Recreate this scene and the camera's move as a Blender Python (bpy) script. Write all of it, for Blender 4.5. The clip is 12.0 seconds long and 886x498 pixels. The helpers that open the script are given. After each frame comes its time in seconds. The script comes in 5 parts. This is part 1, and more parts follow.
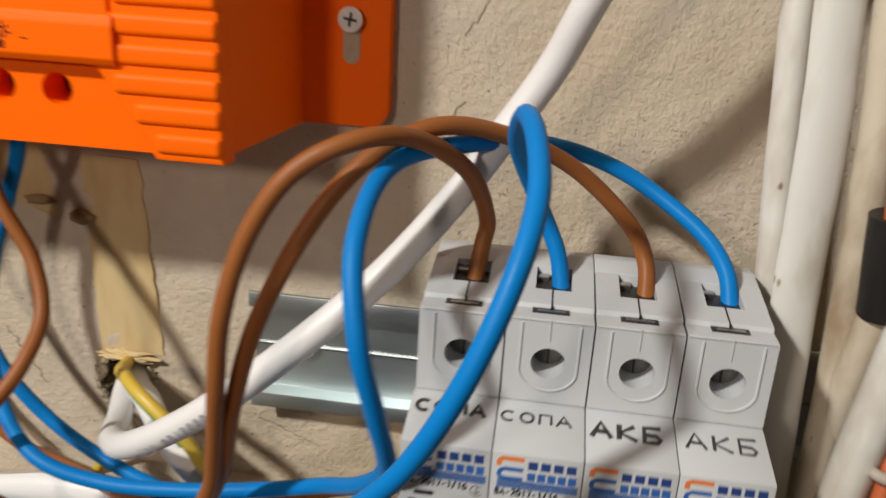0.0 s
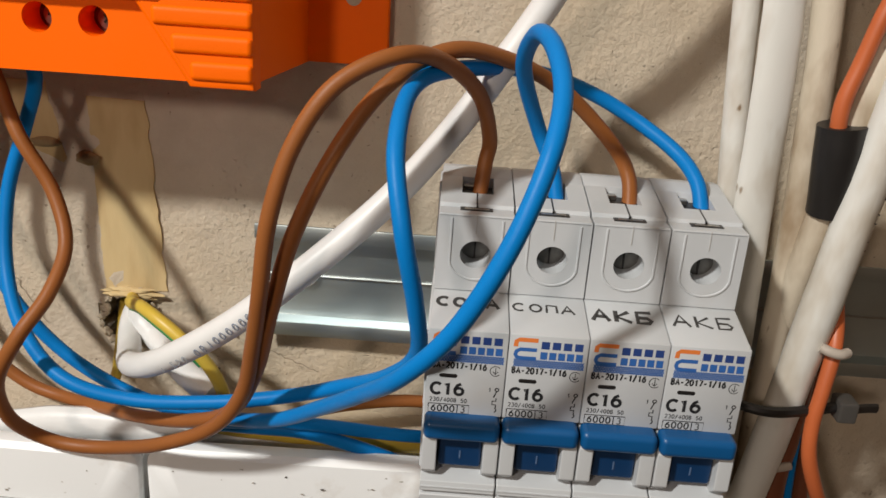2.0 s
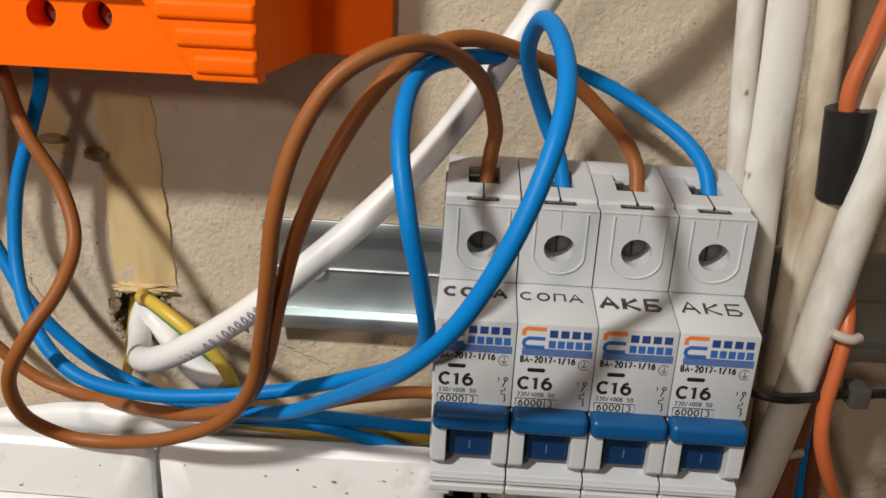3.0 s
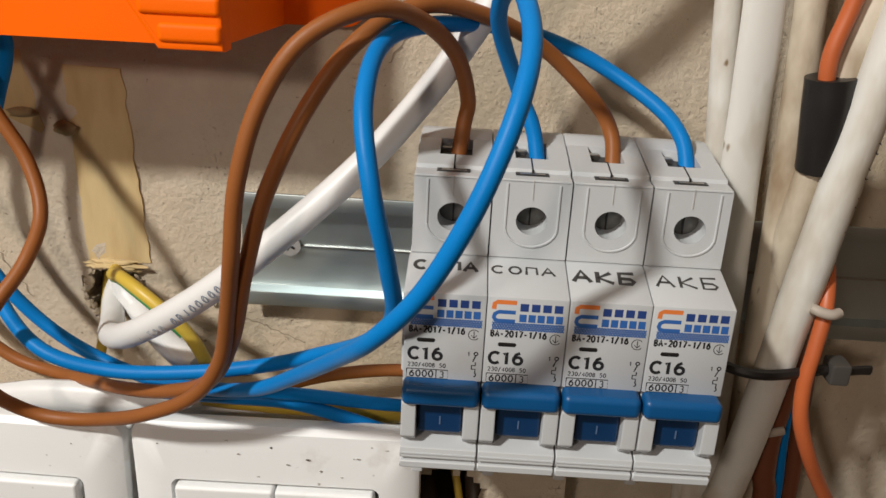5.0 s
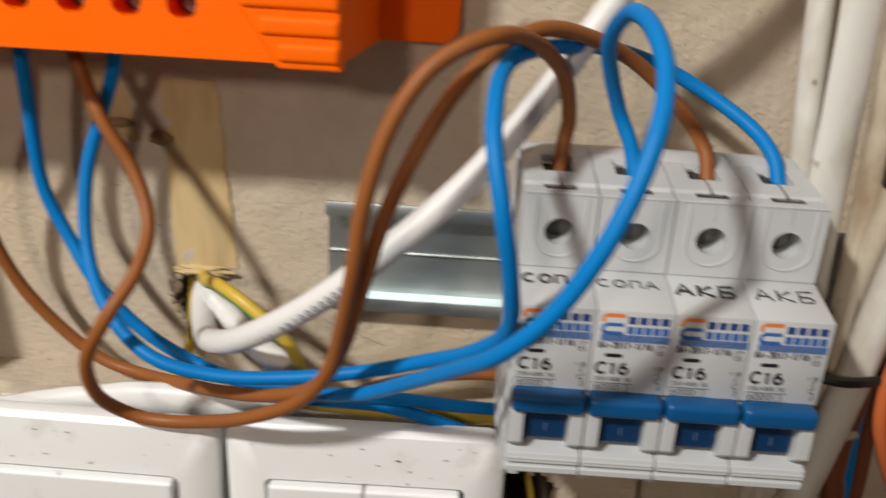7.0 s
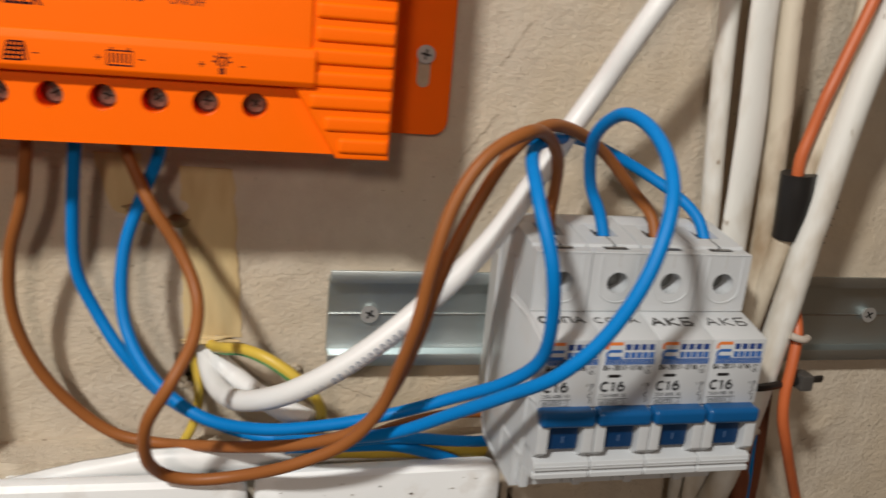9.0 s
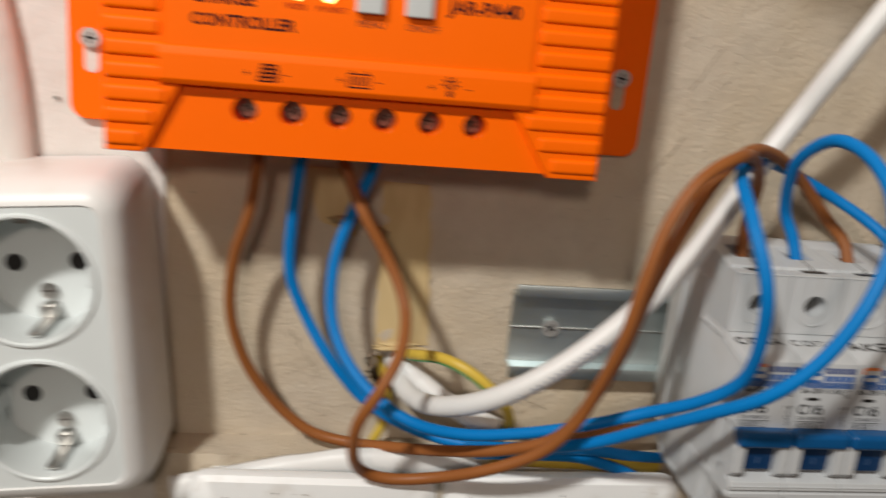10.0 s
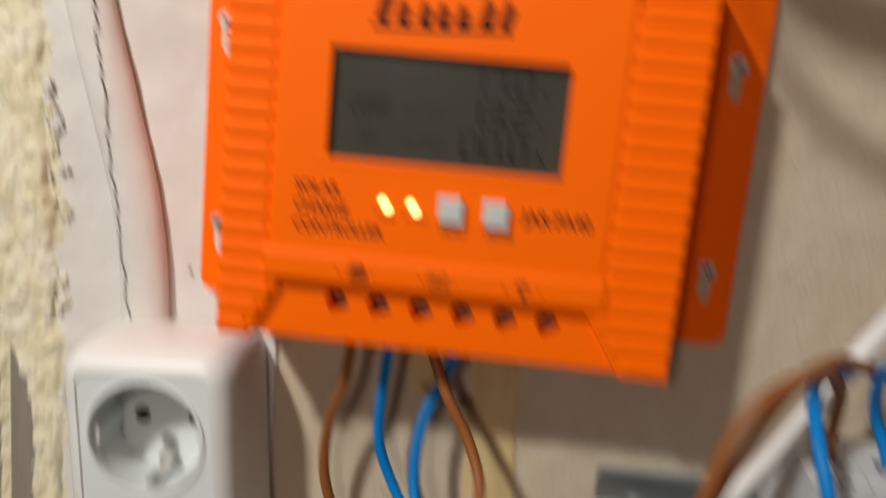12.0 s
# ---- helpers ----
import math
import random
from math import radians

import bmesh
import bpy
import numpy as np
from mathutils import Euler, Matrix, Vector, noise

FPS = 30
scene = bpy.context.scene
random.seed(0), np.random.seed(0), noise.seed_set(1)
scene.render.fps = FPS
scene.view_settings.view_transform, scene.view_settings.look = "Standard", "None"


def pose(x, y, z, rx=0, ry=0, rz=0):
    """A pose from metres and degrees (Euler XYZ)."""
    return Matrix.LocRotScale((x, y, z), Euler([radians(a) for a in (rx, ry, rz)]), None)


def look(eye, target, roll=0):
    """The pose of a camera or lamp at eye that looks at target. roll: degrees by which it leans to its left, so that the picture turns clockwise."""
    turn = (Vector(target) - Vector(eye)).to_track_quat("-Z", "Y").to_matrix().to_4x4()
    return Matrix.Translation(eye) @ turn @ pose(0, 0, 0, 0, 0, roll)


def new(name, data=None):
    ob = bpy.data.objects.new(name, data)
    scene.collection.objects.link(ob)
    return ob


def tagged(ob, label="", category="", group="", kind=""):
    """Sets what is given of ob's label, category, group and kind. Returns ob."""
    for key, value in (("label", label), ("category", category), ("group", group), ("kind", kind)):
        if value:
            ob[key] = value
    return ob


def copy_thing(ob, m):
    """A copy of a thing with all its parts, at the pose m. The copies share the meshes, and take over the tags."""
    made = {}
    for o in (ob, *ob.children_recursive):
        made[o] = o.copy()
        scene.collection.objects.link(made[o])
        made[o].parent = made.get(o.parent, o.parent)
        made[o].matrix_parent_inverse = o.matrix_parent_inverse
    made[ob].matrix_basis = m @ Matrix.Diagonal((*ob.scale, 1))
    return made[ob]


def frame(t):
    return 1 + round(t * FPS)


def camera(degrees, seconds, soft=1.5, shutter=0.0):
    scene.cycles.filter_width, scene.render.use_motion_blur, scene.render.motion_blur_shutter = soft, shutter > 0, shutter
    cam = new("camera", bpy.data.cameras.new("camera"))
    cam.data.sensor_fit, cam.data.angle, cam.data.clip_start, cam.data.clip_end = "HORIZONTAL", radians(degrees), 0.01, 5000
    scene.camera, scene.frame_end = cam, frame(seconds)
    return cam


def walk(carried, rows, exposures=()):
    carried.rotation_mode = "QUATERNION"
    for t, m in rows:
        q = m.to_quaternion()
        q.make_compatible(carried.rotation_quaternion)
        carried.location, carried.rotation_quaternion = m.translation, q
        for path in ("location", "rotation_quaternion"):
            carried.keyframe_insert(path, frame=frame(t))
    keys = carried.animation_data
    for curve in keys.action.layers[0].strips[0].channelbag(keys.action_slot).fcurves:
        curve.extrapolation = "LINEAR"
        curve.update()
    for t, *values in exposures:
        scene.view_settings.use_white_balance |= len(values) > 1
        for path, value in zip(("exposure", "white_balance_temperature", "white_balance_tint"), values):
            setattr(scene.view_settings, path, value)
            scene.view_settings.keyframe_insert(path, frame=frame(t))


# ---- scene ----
cam = camera(55.1, 12.0, soft=1.5, shutter=1.0)
PATH = [
    (0, (0.024, -0.209, 0.103), (-0.194, 1.654, -0.59), 3.4),
    (0.5, (0.009, -0.236, 0.105), (-0.089, 1.653, -0.544), 3.8),
    (1, (0.002, -0.245, 0.102), (-0.016, 1.641, -0.562), 4.3),
    (1.5, (0.003, -0.238, 0.095), (0.009, 1.642, -0.588), 4.4),
    (2, (0.005, -0.237, 0.092), (-0.01, 1.638, -0.604), 4.0),
    (2.5, (0.005, -0.238, 0.092), (-0.025, 1.634, -0.611), 3.4),
    (3, (0.006, -0.237, 0.091), (-0.034, 1.633, -0.619), 2.9),
    (5, (0.013, -0.234, 0.087), (-0.027, 1.624, -0.653), 2.9),
    (5.5, (0.014, -0.231, 0.087), (-0.024, 1.622, -0.663), 2.8),
    (6, (0.014, -0.23, 0.084), (-0.029, 1.623, -0.669), 2.9),
    (6.5, (0.013, -0.231, 0.087), (-0.033, 1.618, -0.674), 2.8),
    (7, (-0.013, -0.24, 0.094), (-0.041, 1.608, -0.671), 3.3),
    (7.2, (-0.019, -0.242, 0.097), (-0.044, 1.608, -0.662), 3.4),
    (8.8, (-0.07, -0.273, 0.103), (0.375, 1.589, -0.476), 5.1),
    (9, (-0.082, -0.277, 0.1), (0.388, 1.585, -0.461), 5.2),
    (9.2, (-0.089, -0.275, 0.102), (0.385, 1.582, -0.47), 5.7),
    (9.5, (-0.099, -0.275, 0.103), (0.352, 1.594, -0.448), 5.7),
    (10, (-0.118, -0.281, 0.1), (0.154, 1.624, -0.444), 5.3),
    (10.5, (-0.155, -0.287, 0.118), (0.143, 1.629, -0.373), 5.7),
    (10.6, (-0.154, -0.295, 0.12), (0.135, 1.623, -0.368), 6.1),
    (11, (-0.142, -0.3, 0.106), (0.11, 1.626, -0.368), 6.4),
    (11.5, (-0.111, -0.309, 0.13), (-0.076, 1.641, -0.317), 6.4),
    (11.7, (-0.093, -0.297, 0.135), (-0.162, 1.642, -0.347), 5.9),
    (11.9, (-0.084, -0.292, 0.133), (-0.255, 1.652, -0.304), 4.6),
    (12, (-0.095, -0.29, 0.137), (-0.225, 1.668, -0.25), 5.3),
]
walk(cam, [(t, look(eye, target, roll)) for t, eye, target, roll in PATH],
     exposures=((0, 0.08, 6600, 10), (7.2, 0.06, 6600, 10), (9.0, -0.02, 6550, 10), (10.0, -0.16, 6600, 10), (10.5, -0.40, 6700, 10), (12, -0.36, 6650, 10)))

# ---- world, lights, exposure ----
world = bpy.data.worlds.new("room_air")
world.use_nodes = True
world.node_tree.nodes["Background"].inputs[0].default_value = (0.9, 0.75, 0.6, 1)
world.node_tree.nodes["Background"].inputs[1].default_value = 0.004
scene.world = world

LAMP = (-0.51, -0.65, 0.67)
bulb = bpy.data.lights.new("room_lamp", "POINT")
bulb.energy, bulb.color, bulb.shadow_soft_size = 39.0, (1.0, 0.985, 0.94), 0.036
lamp = new("room_lamp", bulb)
lamp.location = LAMP
tagged(lamp, "warm white room lamp above the camera", "lamp", kind="structure")
# a weaker lamp beside the camera, which gives the controller its second, shorter shadow
bulb = bpy.data.lights.new("side_lamp", "POINT")
bulb.energy, bulb.color, bulb.shadow_soft_size = 3.7, (1.0, 0.84, 0.73), 0.03
lamp = new("side_lamp", bulb)
lamp.location = (-0.2155, -0.646, 0.2575)
tagged(lamp, "weaker warm lamp beside the camera", "lamp", kind="structure")


# ---- materials ----
def material(name, colour, rough=0.5, second=None, scale=60.0, mix=0.5, bump=0.0, bump_scale=400.0,
             metal=0.0, stain=None, stain_scale=12.0, stain_amount=0.3, coat=0.0, speck=None, speck_scale=600.0, speck_amount=0.5, shine=0.5, stretch=(1, 1, 1), random_tone=0.0, pits=0.0, pit_scale=700.0):
    m = bpy.data.materials.new(name)
    m.use_nodes = True
    t, n = m.node_tree, m.node_tree.nodes
    b = n["Principled BSDF"]
    b.inputs["Roughness"].default_value = rough
    b.inputs["Metallic"].default_value = metal
    b.inputs["Coat Weight"].default_value = coat
    b.inputs["Specular IOR Level"].default_value = shine
    geo = n.new("ShaderNodeNewGeometry")
    mapping = n.new("ShaderNodeMapping")
    mapping.inputs["Scale"].default_value = stretch
    t.links.new(geo.outputs["Position"], mapping.inputs["Vector"])

    def noisy(size, detail=6.0, roughness=0.6):
        k = n.new("ShaderNodeTexNoise")
        k.inputs["Scale"].default_value = size
        k.inputs["Detail"].default_value = detail
        k.inputs["Roughness"].default_value = roughness
        t.links.new(mapping.outputs["Vector"], k.inputs["Vector"])
        return k

    def blend(fac, a, c):
        x = n.new("ShaderNodeMix")
        x.data_type = "RGBA"
        t.links.new(fac, x.inputs["Factor"])
        for slot, v in (("A", a), ("B", c)):
            s = [i for i in x.inputs if i.name == slot and i.type == "RGBA"][0]
            if isinstance(v, tuple):
                s.default_value = (*v, 1)
            else:
                t.links.new(v, s)
        return [o for o in x.outputs if o.type == "RGBA"][0]

    def ramp(src, lo, hi):
        r = n.new("ShaderNodeMapRange")
        r.inputs["From Min"].default_value, r.inputs["From Max"].default_value = lo, hi
        t.links.new(src, r.inputs["Value"])
        return r.outputs["Result"]

    second = second or tuple(c * 0.85 for c in colour)
    col = blend(ramp(noisy(scale).outputs["Fac"], 0.5 - mix / 2, 0.5 + mix / 2), colour, second)
    if stain:
        low = ramp(noisy(stain_scale, 4.0, 0.55).outputs["Fac"], 0.62 - stain_amount * 0.4, 0.72)
        col = blend(low, col, stain)
    if speck:
        col = blend(ramp(noisy(speck_scale, 2.0, 0.5).outputs["Fac"], 0.76 - 0.12 * speck_amount, 0.80 - 0.10 * speck_amount), col, speck)
    if random_tone:
        info = n.new("ShaderNodeObjectInfo")
        hsv = n.new("ShaderNodeHueSaturation")
        r = n.new("ShaderNodeMapRange")
        r.inputs["To Min"].default_value, r.inputs["To Max"].default_value = 1 - random_tone, 1 + random_tone
        t.links.new(info.outputs["Random"], r.inputs["Value"])
        t.links.new(r.outputs["Result"], hsv.inputs["Value"])
        t.links.new(col, hsv.inputs["Color"])
        col = hsv.outputs["Color"]
    t.links.new(col, b.inputs["Base Color"])
    rr = ramp(noisy(scale * 1.7).outputs["Fac"], 0.2, 0.8)
    mr = n.new("ShaderNodeMapRange")
    mr.inputs["To Min"].default_value, mr.inputs["To Max"].default_value = rough * 0.85, min(1.0, rough * 1.15)
    t.links.new(rr, mr.inputs["Value"])
    t.links.new(mr.outputs["Result"], b.inputs["Roughness"])
    if bump:
        bp = n.new("ShaderNodeBump")
        bp.inputs["Strength"].default_value = 1.0
        bp.inputs["Distance"].default_value = bump
        height = noisy(bump_scale, 8.0, 0.65).outputs["Fac"]
        if pits:
            patch = ramp(noisy(45, 3.0, 0.6).outputs["Fac"], 0.50, 0.70)
            hollow = ramp(noisy(pit_scale, 3.0, 0.6).outputs["Fac"], 0.62, 0.70)
            for src, op in ((patch, "MULTIPLY"), (pits, "MULTIPLY")):
                k = n.new("ShaderNodeMath")
                k.operation = op
                t.links.new(hollow, k.inputs[0])
                if isinstance(src, float):
                    k.inputs[1].default_value = src
                else:
                    t.links.new(src, k.inputs[1])
                hollow = k.outputs[0]
            k = n.new("ShaderNodeMath")
            k.operation = "SUBTRACT"
            t.links.new(height, k.inputs[0])
            t.links.new(hollow, k.inputs[1])
            height = k.outputs[0]
        t.links.new(height, bp.inputs["Height"])
        t.links.new(bp.outputs["Normal"], b.inputs["Normal"])
    return m


def glowing(name, colour, strength):
    m = bpy.data.materials.new(name)
    m.use_nodes = True
    b = m.node_tree.nodes["Principled BSDF"]
    b.inputs["Base Color"].default_value = (*colour, 1)
    b.inputs["Emission Color"].default_value = (*colour, 1)
    b.inputs["Emission Strength"].default_value = strength
    return m


PLASTER = material("beige_plaster", (0.60, 0.525, 0.42), 0.92, (0.475, 0.40, 0.31), 70, 0.55, 0.0009, 430,
                   stain=(0.58, 0.475, 0.335), stain_scale=16, stain_amount=0.55, speck=(0.30, 0.24, 0.18), speck_scale=420, speck_amount=0.45, pits=0.8, pit_scale=760.0)
WHITE_WALL = material("painted_white_wall", (0.70, 0.675, 0.64), 0.75, (0.63, 0.605, 0.57), 45, 0.6, 0.0009, 120,
                      stain=(0.60, 0.56, 0.51), stain_scale=18, stain_amount=0.25)
FOAM = material("yellowed_foam", (0.74, 0.68, 0.48), 0.85, (0.64, 0.57, 0.37), 130, 0.6, 0.0004, 380,
                stain=(0.78, 0.74, 0.62), stain_scale=70, stain_amount=0.5, pits=0.5, pit_scale=420.0)
TAN = material("tan_filler", (0.62, 0.475, 0.25), 0.85, (0.54, 0.405, 0.205), 120, 0.6, 0.0002, 300,
               stain=(0.46, 0.32, 0.15), stain_scale=90, stain_amount=0.35, stretch=(1, 1, 0.25))
DRIED = material("dried_brown_filler", (0.34, 0.235, 0.115), 0.8, (0.22, 0.15, 0.075), 300, 0.6, 0.0005, 900)
# shade of holes and gaps as a dark colour; also used for dirt specks
SHADE_AND_DIRT = material("cavity_shade_and_dirt", (0.09, 0.07, 0.05), 1.0, (0.05, 0.04, 0.03), 200, 0.6, 0.001, 300)
GRIME = material("grey_grime", (0.36, 0.33, 0.29), 0.9, (0.28, 0.25, 0.21), 300, 0.7)
CRUMB = material("plaster_crumb", (0.56, 0.48, 0.37), 0.95, (0.42, 0.33, 0.22), 200, 0.6, 0.001, 500)
GREY_WOOD = material("grey_wood_board", (0.30, 0.255, 0.215), 0.6, (0.22, 0.19, 0.16), 40, 0.6, 0.0003, 200, stretch=(6, 1, 0.5))
ORANGE = material("orange_plastic", (1.0, 0.148, 0.0), 0.5, (0.98, 0.141, 0.0), 30, 0.7, 0.00005, 2500, shine=0.13)
ABS = material("light_grey_plastic", (0.53, 0.55, 0.565), 0.45, (0.505, 0.525, 0.54), 40, 0.7, 0.00004, 3000,
               stain=(0.50, 0.505, 0.505), stain_scale=60, stain_amount=0.2)
# darker copy of the grey breaker plastic, with shade in its colour
SHADED_ABS = material("shaded_grey_plastic", (0.46, 0.455, 0.44), 0.5, (0.42, 0.415, 0.40), 60, 0.7, 0.00004, 3000)
WHITE_PLASTIC = material("white_plastic", (0.73, 0.735, 0.735), 0.40, (0.74, 0.73, 0.70), 25, 0.7, 0.00003, 900,
                         stain=(0.68, 0.655, 0.62), stain_scale=50, stain_amount=0.2)
SOCKET_WHITE = material("socket_plastic", (0.69, 0.73, 0.73), 0.25, (0.66, 0.70, 0.70), 25, 0.7)
SWITCH_WHITE = material("scuffed_white_plastic", (0.87, 0.885, 0.885), 0.48, (0.83, 0.84, 0.84), 40, 0.8, 0.00004, 700,
                        stain=(0.70, 0.675, 0.64), stain_scale=70, stain_amount=0.1, speck=(0.40, 0.36, 0.31), speck_scale=230, speck_amount=0.25)
BLUE_TOGGLE = material("blue_toggle_plastic", (0.002, 0.082, 0.245), 0.38, (0.002, 0.072, 0.215), 60, 0.7)
# toggle blue made darker, for the shade below the bar
SHADED_BLUE = material("shaded_toggle_plastic", (0.002, 0.032, 0.105), 0.4, (0.002, 0.028, 0.09), 60, 0.7)
BLUE_WIRE = material("blue_insulation", (0.001, 0.192, 0.555), 0.42, (0.001, 0.172, 0.50), 50, 0.7, 0.00006, 900, shine=0.16)
BROWN_WIRE = material("brown_insulation", (0.30, 0.105, 0.028), 0.45, (0.25, 0.084, 0.023), 50, 0.7, 0.00006, 900, shine=0.24)
WHITE_CABLE = material("white_cable_sheath", (0.74, 0.74, 0.73), 0.42, (0.69, 0.69, 0.68), 40, 0.7, 0.00006, 500)
OLD_CABLE = material("aged_cream_sheath", (0.63, 0.565, 0.455), 0.55, (0.53, 0.46, 0.355), 45, 0.7, 0.0002, 300,
                     stain=(0.30, 0.22, 0.14), stain_scale=70, stain_amount=0.35, stretch=(1, 1, 0.45), speck=(0.13, 0.08, 0.05), speck_scale=260, speck_amount=0.7)
PALE_CABLE = material("pale_cable_sheath", (0.71, 0.705, 0.665), 0.5, (0.64, 0.63, 0.585), 40, 0.7, 0.0001, 300,
                      stain=(0.42, 0.35, 0.26), stain_scale=55, stain_amount=0.3, stretch=(1, 1, 0.4), speck=(0.22, 0.15, 0.09), speck_scale=220, speck_amount=0.35)
ORANGE_CABLE = material("orange_cable_sheath", (0.56, 0.135, 0.04), 0.45, (0.42, 0.095, 0.03), 50, 0.7)
RUST_CABLE = material("rust_cable_sheath", (0.20, 0.060, 0.025), 0.5, (0.15, 0.045, 0.02), 60, 0.7)
YELLOW_WIRE = material("yellow_insulation", (0.66, 0.47, 0.06), 0.45, (0.55, 0.38, 0.05), 60, 0.7)
GREEN_STRIPE = material("green_insulation", (0.03, 0.25, 0.07), 0.4)
DARK_SHEATH = material("dark_brown_sheath", (0.050, 0.030, 0.018), 0.5, (0.035, 0.02, 0.012), 60, 0.7)
TIE_GREY = material("smoky_tie_plastic", (0.075, 0.070, 0.065), 0.35, (0.06, 0.055, 0.05), 80, 0.7)
# black plastic, also used to paint shade into mouths, slots and holes
BLACK_PLASTIC_AND_SHADE = material("black_plastic_and_shade", (0.010, 0.009, 0.009), 0.42, (0.015, 0.013, 0.012), 80, 0.7)
SCREW_GREY = material("grey_terminal_screw", (0.20, 0.20, 0.19), 0.45, (0.10, 0.10, 0.095), 500, 0.7, metal=0.6)
CLEAR_TIE = material("milky_plastic", (0.47, 0.41, 0.35), 0.4)
ZINC = material("galvanised_steel", (0.60, 0.67, 0.675), 0.42, (0.49, 0.55, 0.555), 60, 0.8, 0.00005, 500, metal=1.0, stretch=(0.3, 1, 1))
STEEL = material("screw_steel", (0.55, 0.54, 0.52), 0.35, (0.38, 0.37, 0.35), 300, 0.8, metal=1.0)
SCREW_ZINC = material("zinc_screw", (0.60, 0.59, 0.57), 0.5, (0.42, 0.41, 0.39), 400, 0.8, metal=0.65)
DARK_STEEL = material("dark_screw_steel", (0.26, 0.19, 0.16), 0.22, (0.10, 0.07, 0.06), 300, 0.8, metal=0.9)
TERMINAL_STEEL = material("terminal_screw_steel", (0.50, 0.43, 0.39), 0.3, (0.16, 0.12, 0.10), 420, 0.8, metal=1.0)
# darker steel that puts shade into the socket screws' slots
SLOT_STEEL = material("shaded_slot_steel", (0.25, 0.225, 0.21), 0.4, (0.14, 0.125, 0.115), 300, 0.8, metal=1.0)
# orange darkened to put the deep wells' shade into the colour
SHADED_WELL = material("shaded_well_plastic", (0.15, 0.021, 0.004), 0.5)
LCD = material("lcd_glass", (0.060, 0.058, 0.047), 0.15, (0.052, 0.050, 0.041), 40, 0.7, shine=0.35)
LCD_INK = material("lcd_ink", (0.008, 0.008, 0.008), 0.3, shine=0.35)
LCD_FAINT = material("lcd_faint_ink", (0.022, 0.022, 0.019), 0.3, shine=0.35)
INK_BLACK = material("black_print", (0.02, 0.02, 0.022), 0.7, shine=0.2)
INK_NAVY = material("navy_print", (0.016, 0.008, 0.014), 0.9, shine=0.1)
INK_BLUE = material("blue_print", (0.03, 0.13, 0.42), 0.5)
INK_DEEP = material("deep_blue_print", (0.02, 0.055, 0.22), 0.5)
INK_ORANGE = material("orange_print", (0.80, 0.22, 0.05), 0.5)
INK_RED = material("red_print", (0.34, 0.02, 0.01), 0.8, shine=0.1)
INK_FADED = material("faded_print", (0.42, 0.45, 0.49), 0.5)
INK_GREY = material("grey_blue_print", (0.22, 0.26, 0.34), 0.5)
TOGGLE_MARK = material("pale_toggle_mark", (0.09, 0.15, 0.27), 0.5)
MARKER = material("marker_ink", (0.045, 0.042, 0.04), 0.45)
BUTTON = material("grey_button_plastic", (0.55, 0.575, 0.575), 0.4, (0.51, 0.535, 0.535), 200, 0.7)
LED = glowing("amber_led", (1.0, 0.56, 0.18), 6.0)
# emitting disc that imitates the halo round each indicator light
LED_GLOW = glowing("amber_led_glow", (1.0, 0.33, 0.03), 1.5)
ROOM = material("room_paint", (0.19, 0.16, 0.13), 0.9, (0.16, 0.135, 0.11), 4, 0.7)
# brown made up for the unseen east wall, to set reflections and fill
DARK_ROOM = material("unseen_wall_brown", (0.30, 0.20, 0.135), 0.6, (0.24, 0.16, 0.105), 6, 0.7)
CREVICE = material("plaster_crevice", (0.33, 0.27, 0.20), 1.0)
CRACK = material("crack_shadow_line", (0.10, 0.09, 0.08), 1.0)


# ---- builders ----
def thing(name, x, y, z, label, category, group="", kind="", ry=0.0):
    ob = new(name)
    ob.empty_display_size = 0.01
    ob.matrix_world = pose(x, y, z, 0, ry, 0)
    ob["base"] = 1
    return tagged(ob, label, category, group, kind)


def world_of(ob):
    return (world_of(ob.parent) if ob.parent else Matrix.Identity(4)) @ ob.matrix_basis


def part(name, bm, material_, parent=None, label="", smooth=True, angle=35):
    """Links a bmesh, given in world coordinates, as one mesh object under a thing or a part."""
    if parent:
        bm.transform(world_of(parent).inverted())
    bmesh.ops.recalc_face_normals(bm, faces=bm.faces)
    if smooth:
        for f in bm.faces:
            f.smooth = True
        for e in bm.edges:
            e.smooth = not (len(e.link_faces) == 2 and e.calc_face_angle(0) > radians(angle))
    me = bpy.data.meshes.new(name)
    bm.to_mesh(me)
    bm.free()
    me.materials.append(material_)
    ob = new(name, me)
    ob.parent = parent
    if smooth and len(me.polygons) < 4000 and material_ != ZINC and name not in ("body", "cover", "frame"):
        w = ob.modifiers.new("flat_faces", "WEIGHTED_NORMAL")
        w.keep_sharp = True
    if label:
        tagged(ob, label)
    return ob


def box(x0, x1, y0, y1, z0, z1, bevel=0.0, seg=2, bm=None):
    bm = bm or bmesh.new()
    made = bmesh.ops.create_cube(bm, size=1)["verts"]
    bmesh.ops.scale(bm, vec=(x1 - x0, y1 - y0, z1 - z0), verts=made)
    bmesh.ops.translate(bm, vec=((x0 + x1) / 2, (y0 + y1) / 2, (z0 + z1) / 2), verts=made)
    if bevel:
        edges = list({e for v in made for e in v.link_edges})
        bmesh.ops.bevel(bm, geom=edges, offset=bevel, segments=seg, affect="EDGES", profile=0.5)
    return bm


def turned(bm, angle, centre):
    bmesh.ops.rotate(bm, verts=bm.verts, cent=centre, matrix=Matrix.Rotation(radians(angle), 3, "Y"))
    return bm


